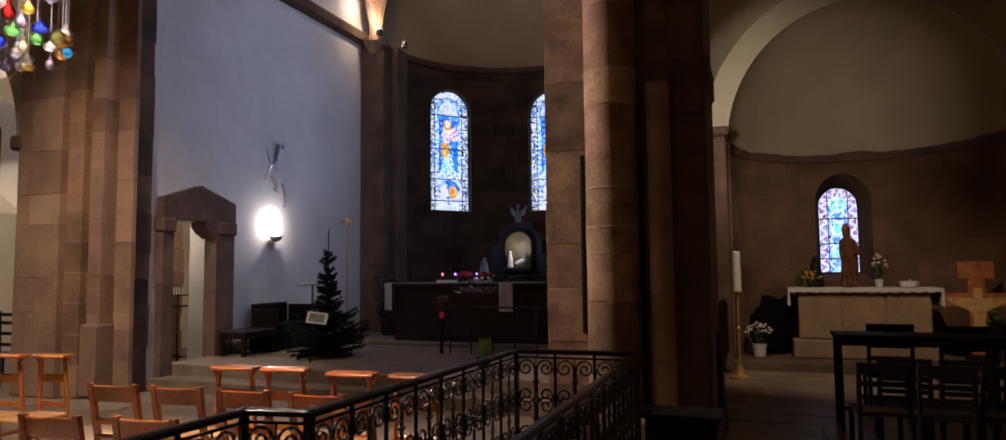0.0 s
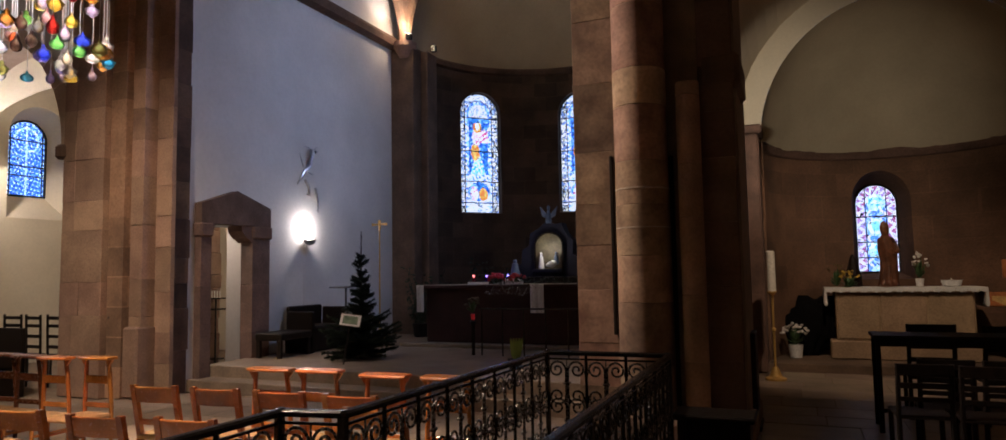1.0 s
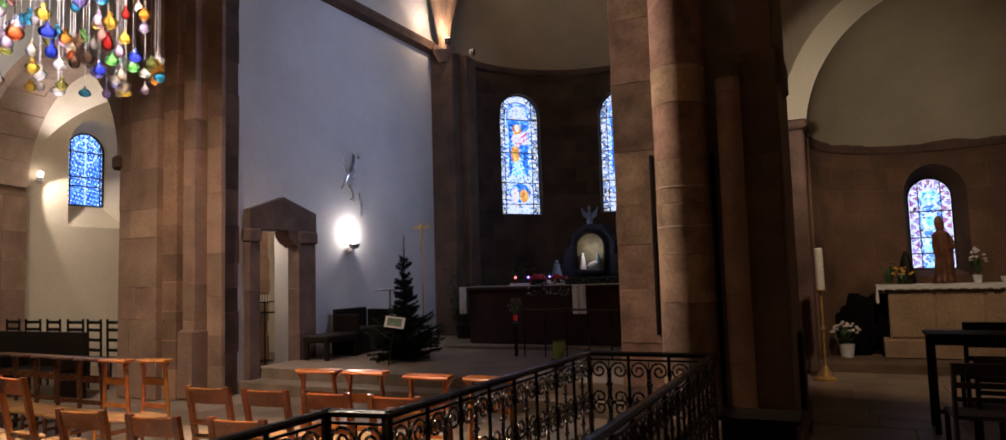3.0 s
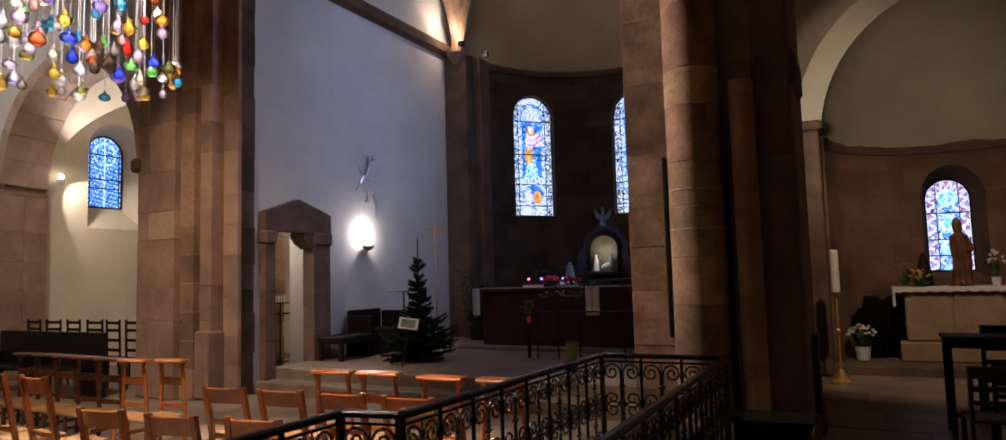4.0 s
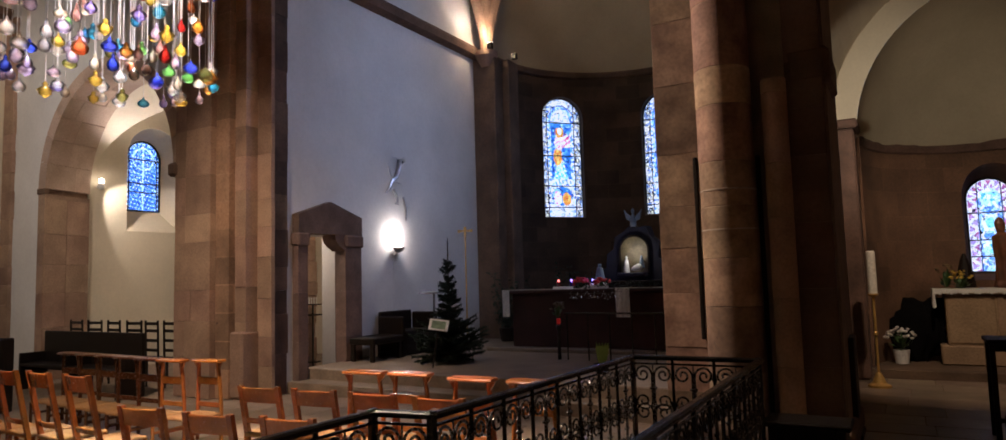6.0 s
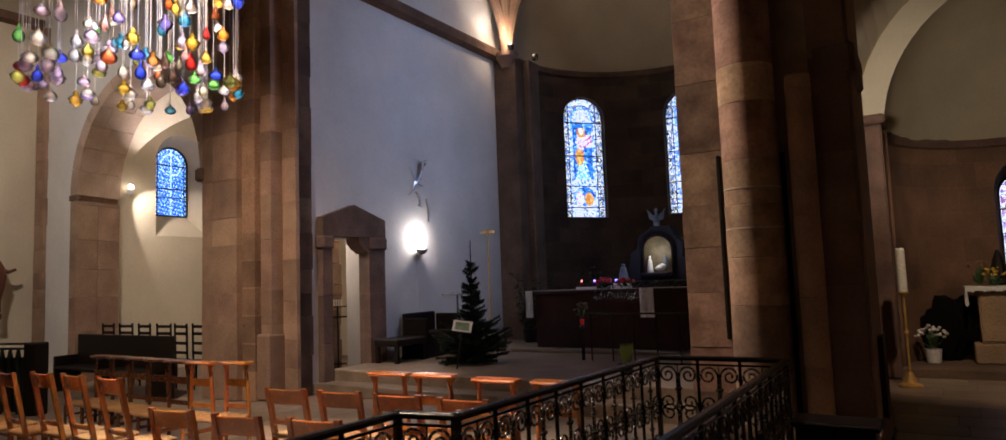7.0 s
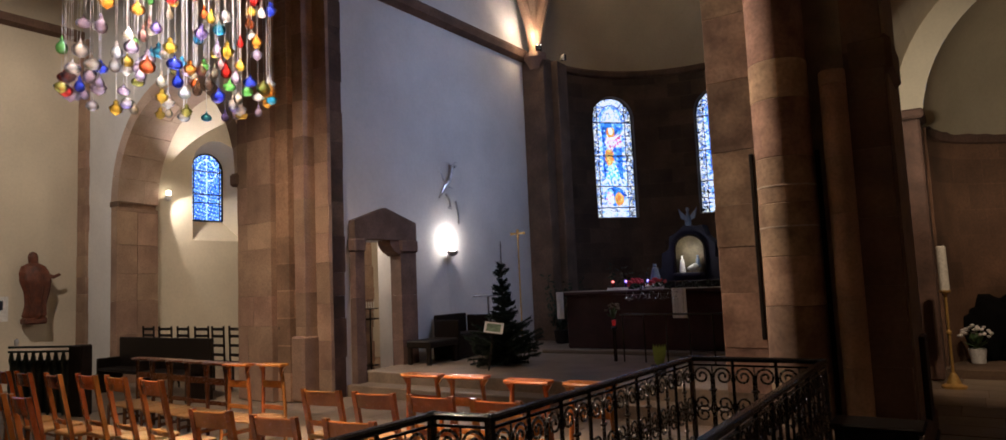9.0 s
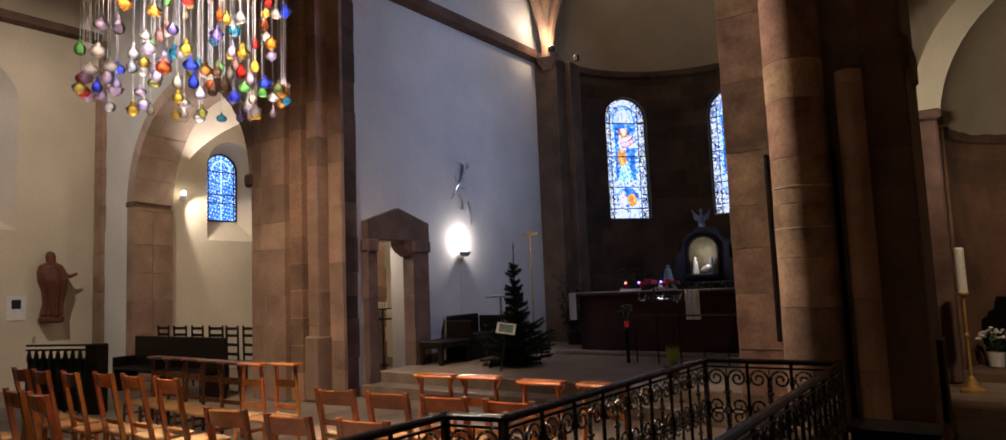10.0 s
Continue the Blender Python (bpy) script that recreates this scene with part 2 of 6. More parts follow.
LINEN = material("white_linen", (0.80, 0.79, 0.76), 0.85, dark=0.85, scale=6, fine=120, bump=0.4)
LEAD = material("window_lead", (0.015, 0.015, 0.016), 0.6, metal=0.3, dark=0.7, scale=9, fine=60, bump=0.2)
BACKDROP = glowing("daylight", (0.82, 0.91, 1.0), 1.6)
BULB = glowing("lit_bulb", (1.0, 0.86, 0.62), 14.0)

# ---- builders ----


def solid(bm):
    me = bpy.data.meshes.new("m")
    bmesh.ops.recalc_face_normals(bm, faces=bm.faces)
    bm.to_mesh(me)
    bm.free()
    return me


def part(name, bm, mat, parent=None, label="", m=None, smooth=False):
    me = bm if isinstance(bm, bpy.types.Mesh) else solid(bm)
    if not me.materials:
        me.materials.append(mat)
    if smooth:
        me.polygons.foreach_set("use_smooth", [True] * len(me.polygons))
        me.update()
    ob = new(name, me)
    if m is not None:
        ob.matrix_basis = m
    if parent is not None:
        ob.parent = parent
    if label:
        ob["label"] = label
    return ob


def thing(name, label, category, m=None, group="", kind=""):
    ob = tagged(new(name), label, category, group, kind)
    ob.empty_display_size = 0.1
    if m is not None:
        ob.matrix_basis = m
    return ob


def structure(name, bm, mat, label, category="", smooth=False):
    return tagged(part(name, bm, mat, smooth=smooth), label, category or name.split("_")[0], kind="structure")


def box(bm, x0, x1, y0, y1, z0, z1, bev=0.0, m=None):
    """Adds a box, bevelled where asked."""
    r = bmesh.ops.create_cube(bm, size=1)
    vs = r["verts"]
    bmesh.ops.transform(bm, verts=vs, matrix=Matrix.Translation(((x0 + x1) / 2, (y0 + y1) / 2, (z0 + z1) / 2)) @ Matrix.Diagonal((x1 - x0, y1 - y0, z1 - z0, 1)))
    if bev:
        es = list({e for v in vs for e in v.link_edges})
        r = bmesh.ops.bevel(bm, geom=es, offset=bev, segments=1, affect="EDGES")
        vs = list({v for f in r["faces"] for v in f.verts} | {v for v in vs if v.is_valid})
    if m is not None:
        bmesh.ops.transform(bm, verts=vs, matrix=m)
    return bm


def boxed(*a, **k):
    return box(bmesh.new(), *a, **k)


def lathe(profile, n=16, bm=None, m=None):
    """Turns (radius, height) pairs round z."""
    bm = bm or bmesh.new()
    rings = []
    for r, z in profile:
        rings.append([bm.verts.new((r * math.cos(2 * math.pi * k / n), r * math.sin(2 * math.pi * k / n), z)) for k in range(n)])
    for a, b in zip(rings, rings[1:]):
        for k in range(n):
            bm.faces.new((a[k], a[(k + 1) % n], b[(k + 1) % n], b[k]))
    bm.faces.new(rings[0][::-1])
    bm.faces.new(rings[-1])
    if m is not None:
        bmesh.ops.transform(bm, verts=[v for r in rings for v in r], matrix=m)
    return bm


def tube(points, r, n=6, bm=None, taper=None):
    """A round bar along points."""
    bm = bm or bmesh.new()
    pts = [Vector(p) for p in points]
    rings = []
    ref = None
    for i, p in enumerate(pts):
        d = (pts[min(i + 1, len(pts) - 1)] - pts[max(i - 1, 0)]).normalized()
        if ref is None:
            ref = Vector((0, 0, 1)) if abs(d.z) < 0.9 else Vector((1, 0, 0))
        u = (ref - d * ref.dot(d)).normalized()
        ref = u
        v = d.cross(u)
        rr = r if taper is None else r + (taper - r) * i / (len(pts) - 1)
        rings.append([bm.verts.new(p + (u * math.cos(2 * math.pi * k / n) + v * math.sin(2 * math.pi * k / n)) * rr) for k in range(n)])
    for a, b in zip(rings, rings[1:]):
        for k in range(n):
            bm.faces.new((a[k], a[(k + 1) % n], b[(k + 1) % n], b[k]))
    bm.faces.new(rings[0][::-1])
    bm.faces.new(rings[-1])
    return bm


def prism(outline, depth, bm=None, m=None):
    """Extrudes an (x, z) outline by depth along y."""
    bm = bm or bmesh.new()
    a = [bm.verts.new((x, 0, z)) for x, z in outline]
    b = [bm.verts.new((x, depth, z)) for x, z in outline]
    bm.faces.new(a)
    bm.faces.new(b[::-1])
    for k in range(len(a)):
        j = (k + 1) % len(a)
        bm.faces.new((a[k], b[k], b[j], a[j]))
    if m is not None:
        bmesh.ops.transform(bm, verts=a + b, matrix=m)
    return bm


def flat(ax, at, way):
    """Maps (along, height, depth) to a wall in the plane ax = at, whose thickness goes to way."""
    if ax == "x":
        return lambda s, z, d: (at + way * d, s, z)
    return lambda s, z, d: (s, at + way * d, z)


def round_wall(cx, cy, r):
    """Maps (angle in degrees from +y towards +x, height, depth outwards)."""
    return lambda s, z, d: (cx + (r + d) * math.sin(radians(s)), cy + (r + d) * math.cos(radians(s)), z)


def wall_mesh(place, s0, s1, z0, z1, thick, openings=(), step=1e9, top=None):
    """A wall with thickness and arched openings that go through it. An opening: centre, half width inside and outside,
    sill inside and outside (None: down to the foot), springing, rise inside and outside, and the centre outside where it differs."""
    bm = bmesh.new()
    top = top or (lambda s: z1)
    stations = [(s0, s0, None, 0)]
    for o in sorted(openings, key=lambda o: o[0]):
        c, wi, wo, si, so, sp, ri, ro = o[:8]
        cq = o[8] if len(o) > 8 else c
        last = stations[-1][0]
        n = max(int((c - wi - last) / step), 0)
        for k in range(1, n + 1):
            s = last + (c - wi - last) * k / (n + 1)
            stations.append((s, s, None, 0))
        for k in range(21):
            u = -math.cos(math.pi * k / 20)
            stations.append((c + u * wi, cq + u * wo, o if k < 20 else None, u))
        stations[-1] = (c + wi, cq + wo, None, 1.0)
        stations[-21] = (c - wi, cq - wo, o, -1.0)
    last = stations[-1][0]
    n = max(int((s1 - last) / step), 0)
    for k in range(1, n + 1):
        s = last + (s1 - last) * k / (n + 1)
        stations.append((s, s, None, 0))
    stations.append((s1, s1, None, 0))

    def quad(*p):
        bm.faces.new([bm.verts.new(place(*q)) for q in p])

    def block(a, b, za, zb, zao, zbo, ta, tb, tao, tbo, cap_low, cap_high):
        (ai, ao), (bi, bo) = a, b
        quad((ai, za, 0), (bi, zb, 0), (bi, tb, 0), (ai, ta, 0))
        quad((ao, zao, thick), (ao, tao, thick), (bo, tbo, thick), (bo, zbo, thick))
        if cap_low:
            quad((ai, za, 0), (ao, zao, thick), (bo, zbo, thick), (bi, zb, 0))
        if cap_high:
            quad((ai, ta, 0), (bi, tb, 0), (bo, tbo, thick), (ao, tao, thick))

    for (a, ao, o, u), (b, bo, _, u2) in zip(stations, stations[1:]):
        if o is None:
            block((a, ao), (b, bo), z0, z0, z0, z0, top(a), top(b), top(a), top(b), True, True)
            continue
        c, wi, wo, si, so, sp, ri, ro = o[:8]
        h = lambda v, r: sp + r * math.sqrt(max(1 - v * v, 0))
        if si is not None:
            block((a, ao), (b, bo), z0, z0, z0, z0, si, si, so, so, True, True)
        block((a, ao), (b, bo), h(u, ri), h(u2, ri), h(u, ro), h(u2, ro), top(a), top(b), top(a), top(b), True, True)
    for o in openings:
        c, wi, wo, si, so, sp, ri, ro = o[:8]
        cq = o[8] if len(o) > 8 else c
        lo_i, lo_o = (z0, z0) if si is None else (si, so)
        for sg in (-1, 1):
            quad((c + sg * wi, lo_i, 0), (cq + sg * wo, lo_o, thick), (cq + sg * wo, sp, thick), (c + sg * wi, sp, 0))
    for s in (s0, s1):
        quad((s, z0, 0), (s, z0, thick), (s, top(s), thick), (s, top(s), 0))
    bmesh.ops.remove_doubles(bm, verts=bm.verts, dist=0.0005)
    return bm

# ---- floor ----
PX0, PX1, PY0, PY1 = -2.0, -0.95, 2.3, 5.72      # stairwell to the crypt
fl = bmesh.new()
for r in ((-17, PX0, -9, 18), (PX1, 7, -9, 18), (PX0, PX1, -9, PY0), (PX0, PX1, PY1, 18)):
    box(fl, *r, -0.3, -0.012)
structure("floor", fl, MORTAR, "worn grey-brown stone floor of the church")
st = bmesh.new()
for k in range(12):
    box(st, PX0 + 0.02, PX1 - 0.02, PY0 + k * 0.28, PY0 + (k + 1) * 0.28 + 0.02, -3.2, -0.18 * (k + 1))
structure("stairs", st, STONE_DARK_SHADED, "dark stone steps going down to the crypt")
sw = bmesh.new()
for r in ((PX0 - 0.2, PX0, PY0, PY1), (PX1, PX1 + 0.2, PY0, PY1), (PX0 - 0.2, PX1 + 0.2, PY1, PY1 + 0.2), (PX0 - 0.2, PX1 + 0.2, PY0 - 0.2, PY0)):
    box(sw, *r, -3.4, -0.31)
structure("stairwell_wall", sw, STONE_DARK_SHADED, "dark sandstone sides of the crypt stairs", "wall")
pf = bmesh.new()
box(pf, -8.2, -1.9, 7.75, 16.4, -0.01, 0.34, 0.012)
box(pf, -8.2, -1.9, 7.4, 7.76, -0.01, 0.17, 0.012)
structure("choir_platform", pf, FLAG, "raised stone choir floor with two steps", "platform")
cp = bmesh.new()
box(cp, -0.8, 4.2, 11.8, 14.6, -0.01, 0.13, 0.012)
structure("chapel_step", cp, STONE_DARK_SHADED, "low stone step before the chapel altar", "step")

# ---- choir and apse ----
structure("wall_choir_north", wall_mesh(flat("x", -8.2, -1), 7.3, 13.35, 0.0, 9.3, 0.5,
          [(8.19, 0.46, 0.46, None, None, 2.47, 0.001, 0.001)]), PLASTER, "white plastered choir wall with a doorway")
co = bmesh.new()
prism([(0, 0), (0.17, 0.05), (0.2, 0.16), (0.2, 0.22), (0, 0.26)], 6.05, co, Matrix.Translation((-8.2, 7.3, 6.72)))
structure("cornice_choir", co, STONE_DARK_SHADED, "sandstone string course along the choir wall", "cornice")
W_A = (-48.0, 10.5, 10.2, 3.13, 3.16, 5.64, 0.57, 0.56)
W_B = (1.2, 10.5, 10.2, 3.13, 3.16, 5.64, 0.57, 0.56)
W_C = (50.4, 10.5, 10.2, 3.13, 3.16, 5.64, 0.57, 0.56)
# apse wall takes the dimmed stone: its low light is painted in
structure("wall_apse", wall_mesh(round_wall(-4.9, 13.4, 3.0), -90, 90, 0.0, 6.8, 0.2, [W_A, W_B, W_C], step=5), ASHLAR_DIM, "curved sandstone apse wall with tall windows, dimness in its colour")


def half_dome(name, cx, cy, r, rise, z, mat, label, cornice=None, n=36, k=14):
    bm = bmesh.new()
    rows = []
    for j in range(k + 1):
        p = math.pi / 2 * j / k
        rows.append([bm.verts.new((cx + r * math.cos(p) * math.sin(-math.pi / 2 + math.pi * i / n), cy + r * math.cos(p) * math.cos(-math.pi / 2 + math.pi * i / n), z + rise * math.sin(p))) for i in range(n + 1)])
    for a, b in zip(rows, rows[1:]):
        for i in range(n):
            bm.faces.new((a[i], b[i], b[i + 1], a[i + 1]))
    bmesh.ops.remove_doubles(bm, verts=bm.verts, dist=0.001)
    return structure(name, bm, mat, label, "vault", True)


half_dome("apse_dome", -4.9, 13.4, 3.05, 3.05, 6.78, KHAKI, "khaki plastered half dome over the apse")
ring = bmesh.new()
for a in range(36):
    s0, s1 = -90 + a * 5, -85 + a * 5
    f = round_wall(-4.9, 13.4, 3.0)
    q = [[ring.verts.new(f(s, 6.66 + z, -d)) for d, z in ((-0.02, 0), (0.1, 0.04), (0.14, 0.12), (0.14, 0.16), (-0.02, 0.18))] for s in (s0, s1)]
    for k in range(4):
        ring.faces.new((q[0][k], q[0][k + 1], q[1][k + 1], q[1][k]))
structure("cornice_apse", ring, STONE_DARK_SHADED, "dark stone moulding below the half dome", "cornice")
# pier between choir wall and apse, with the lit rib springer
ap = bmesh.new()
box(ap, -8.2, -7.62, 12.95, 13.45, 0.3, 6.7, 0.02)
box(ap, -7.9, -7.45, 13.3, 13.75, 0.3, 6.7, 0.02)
structure("apse_pier", ap, STONE_DARK_SHADED, "sandstone pier at the mouth of the apse", "pier")
# choir vault and closing walls
vb = bmesh.new()
for i in range(24):
    a0, a1 = math.pi * i / 24, math.pi * (i + 1) / 24
    q = [(-4.9 - 3.3 * math.cos(a), 8.2 + 3.0 * math.sin(a)) for a in (a0, a1)]
    vb.faces.new([vb.verts.new(p) for p in ((q[0][0], 6.6, q[0][1]), (q[1][0], 6.6, q[1][1]), (q[1][0], 13.4, q[1][1]), (q[0][0], 13.4, q[0][1]))])
structure("choir_vault", vb, PLASTER, "white plastered vault over the choir", "vault", True)
lun = bmesh.new()
vs = [lun.verts.new((-4.9 - 3.3 * math.cos(math.pi * i / 24), 13.42, 8.2 + 3.0 * math.sin(math.pi * i / 24))) for i in range(25)]
inner = [lun.verts.new((-4.9 - 3.05 * math.cos(math.pi * i / 24), 13.42, 6.78 + 3.05 * math.sin(math.pi * i / 24))) for i in range(25)]
for i in range(24):
    lun.faces.new((vs[i], vs[i + 1], inner[i + 1], inner[i]))
structure("apse_arch", lun, KHAKI, "plastered wall over the mouth of the apse", "wall")

# ---- north transept and its side chapel ----
structure("wall_north", wall_mesh(flat("x", -15.4, -1), -9, 6.65, 0, 9.3, 0.7, [(4.3, 0.85, 0.45, 3.1, 3.5, 5.6, 0.85, 0.5)]), CREAM, "cream plastered north wall with a deep round-headed window")
nc = bmesh.new()
prism([(0, 0), (0.17, 0.05), (0.2, 0.16), (0.2, 0.2), (0, 0.24)], 15.6, nc, Matrix.Translation((-15.4, -9, 7.2)))
structure("cornice_north", nc, STONE_DARK_SHADED, "sandstone string course along the north wall", "cornice")
ARCH = (-11.85, 2.06, 2.1, None, None, 3.6, 2.07, 2.1, -12.1)
structure("wall_transept_east", wall_mesh(flat("y", 6.65, 1), -15.4, -8.6, 0, 9.3, 0.95, [ARCH]), ASHLAR, "sandstone and plaster wall with a wide round arch")
pw = bmesh.new()
CX = -12.04
prism([(-15.38, 0)] + [(-14.04, 0), (-14.04, 3.6)] + [(-11.85 - 2.19 * math.cos(math.pi * k / 24), 3.6 + 2.19 * math.sin(math.pi * k / 24)) for k in range(1, 24)] + [(-9.66, 3.6), (-9.66, 9.3), (-15.38, 9.3)], 0.02, pw, Matrix.Translation((0, 6.628, 0)))
structure("wall_transept_plaster", pw, PLASTER, "grey-white plaster round the stone arch", "wall")
structure("wall_side_chapel_north", wall_mesh(flat("x", -14.18, -1), 7.6, 11.9, 0, 3.6, 0.5,
          [(9.05, 0.63, 0.39, 2.9, 3.40, 4.58, 0.64, 0.39)], step=0.2, top=lambda s: 3.6 + math.sqrt(max(2.15 ** 2 - (s - 9.75) ** 2, 0)) + 0.03), CREAM, "cream plastered chapel wall with a splayed window")
structure("wall_side_chapel_east", wall_mesh(flat("y", 11.9, 1), -14.2, -8.7, 0, 6.0, 0.3), CREAM, "cream plastered end wall of the side chapel")
structure("wall_side_chapel_south", wall_mesh(flat("x", -8.72, -1), 7.6, 11.9, 0, 6.0, 0.12, [(8.5, 0.75, 0.75, None, None, 2.6, 0.001, 0.001)]), CREAM, "cream plastered wall behind the choir")
gv = bmesh.new()
N = 44
grid = []
for i in range(N + 1):
    row = []
    for j in range(N + 1):
        dx, dy = -1 + 2 * i / N, -1 + 2 * j / N
        z = 3.6 + 2.14 * max(math.sqrt(max(1 - dx * dx, 0)), math.sqrt(max(1 - dy * dy, 0)))
        row.append(gv.verts.new((CX + 2.15 * dx, 9.75 + 2.16 * dy, z)))
    grid.append(row)
for i in range(N):
    for j in range(N):
        gv.faces.new((grid[i][j], grid[i + 1][j], grid[i + 1][j + 1], grid[i][j + 1]))
structure("side_chapel_vault", gv, CREAM, "cream plastered groin vault of the side chapel", "vault")
im = bmesh.new()
box(im, -9.92, -9.7, 6.5, 7.62, 3.42, 3.64, 0.04)
prism([(-14.06, 3.5), (-13.76, 3.5), (-13.76, 3.6), (-14.06, 3.6)], 0.06, im, Matrix.Translation((0, 6.59, 0)))
structure("arch_impost", im, STONE_DARK_SHADED, "sandstone impost mouldings of the arch", "moulding")

# ---- south chapel ----
SX, SY, SR = 1.72, 12.1, 2.1
structure("wall_south_chapel", wall_mesh(round_wall(SX, SY, SR), -90, 90, 0, 3.76, 0.65,
          [(-5.4, 13.4, 7.6, 1.4, 1.52, 2.84, 0.56, 0.37, -4.7)], step=5), CHAPEL_STONE, "curved brown sandstone chapel wall with a small window")
half_dome("chapel_dome", SX, SY, SR + 0.03, SR + 0.17, 3.74, KHAKI, "khaki plastered half dome over the chapel")
# barrel vault before the half dome, a little wider
bv = bmesh.new()
RB = SR + 0.4
for i in range(32):
    q = [(SX - RB * math.cos(math.pi * k / 32), 3.9 + RB * math.sin(math.pi * k / 32)) for k in (i, i + 1)]
    p = [(SX - (SR + 0.03) * math.cos(math.pi * k / 32), 3.74 + (SR + 0.17) * math.sin(math.pi * k / 32)) for k in (i, i + 1)]
    bv.faces.new([bv.verts.new(v) for v in ((q[0][0], 8.2, q[0][1]), (q[1][0], 8.2, q[1][1]), (q[1][0], 12.1, q[1][1]), (q[0][0], 12.1, q[0][1]))])
    bv.faces.new([bv.verts.new(v) for v in ((q[0][0], 12.1, q[0][1]), (q[1][0], 12.1, q[1][1]), (p[1][0], 12.1, p[1][1]), (p[0][0], 12.1, p[0][1]))])
structure("chapel_vault", bv, CREAM, "cream plastered barrel vault before the chapel", "vault", False)
# rough moulding under the half dome; its shadow band is put into the dark colour
cr = bmesh.new()
rw = random.Random(5)
lift = [rw.uniform(-0.025, 0.025) + 0.06 * math.exp(-((-92.5 + 5 * a + 4) / 9) ** 2) for a in range(38)]
for a in range(36):
    f = round_wall(SX, SY, SR)
    q = [[cr.verts.new(f(-90 + 5 * (a + e), 3.6 + z + (lift[a + e] if z > 0.1 else 0), -d)) for d, z in ((-0.02, 0), (0.05, 0.03), (0.07, 0.11), (0.06, 0.15), (-0.02, 0.16))] for e in (0, 1)]
    for k in range(4):
        cr.faces.new((q[0][k], q[0][k + 1], q[1][k + 1], q[1][k]))
structure("cornice_chapel", cr, STONE_DARK_SHADED, "worn stone edge below the chapel half dome, shadow in its colour", "cornice")
sc = bmesh.new()
box(sc, -1.0, -0.42, 11.5, 12.12, 0, 3.8, 0.03)
box(sc, -1.0, -0.36, 11.42, 12.18, 3.8, 3.94, 0.03)
box(sc, 3.84, 4.4, 11.5, 12.12, 0, 3.8, 0.03)
box(sc, 3.76, 4.42, 11.42, 12.18, 3.8, 3.94, 0.03)
structure("chapel_pier", sc, STONE_DARK_SHADED, "sandstone piers with impost at the chapel mouth", "pier")
structure("wall_south", wall_mesh(flat("x", 4.22, 1), -9, 12.2, 0, 9.3, 0.6), ASHLAR, "sandstone south aisle wall")
structure("wall_choir_south", wall_mesh(flat("x", -1.9, 1), 7.9, 13.35, 0, 9.3, 1.1, [(9.6, 0.55, 0.5, 6.6, 6.7, 8.1, 0.5, 0.5)]), ASHLAR_DIM, "sandstone wall between choir and south chapel")

# ---- closing walls and ceiling ----
structure("wall_west", wall_mesh(flat("y", -9, -1), -16.2, 5.3, 0, 9.3, 0.6), CREAM, "plain plastered west wall")
structure("wall_aisle_east", wall_mesh(flat("y", 8.2, 1), -0.6, 5.3, 7.0, 9.3, 0.3), CREAM, "plain plastered wall over the chapel vault")
structure("wall_crossing_east", wall_mesh(flat("y", 13.5, 1), -8.3, -1.5, 9.3, 11.5, 0.3), PLASTER, "plain plastered wall over the apse")
structure("ceiling", boxed(-16.2, 5.3, -9.6, 6.6, 9.3, 9.5), CREAM, "plain plastered nave ceiling")
structure("ceiling_east", boxed(-16.2, 5.3, 6.6, 16.6, 11.4, 11.6), CREAM, "plain plastered ceiling over the choir", "ceiling")

# ---- stone piers ----


def stone_block(x0, x1, y0, y1, z0, z1, rnd, bev=0.004):
    j = lambda a: a + rnd.uniform(-0.003, 0.003)
    return boxed(j(x0), j(x1), j(y0), y1, z0 + 0.0012, z1 - 0.0012, bev)


def courses(z0, z1, rnd, low=0.34, high=0.62):
    z, out = z0, []
    while z < z1 - 0.05:
        h = min(rnd.uniform(low, high), z1 - z)
        out.append((z, z + h))
        z += h
    return out


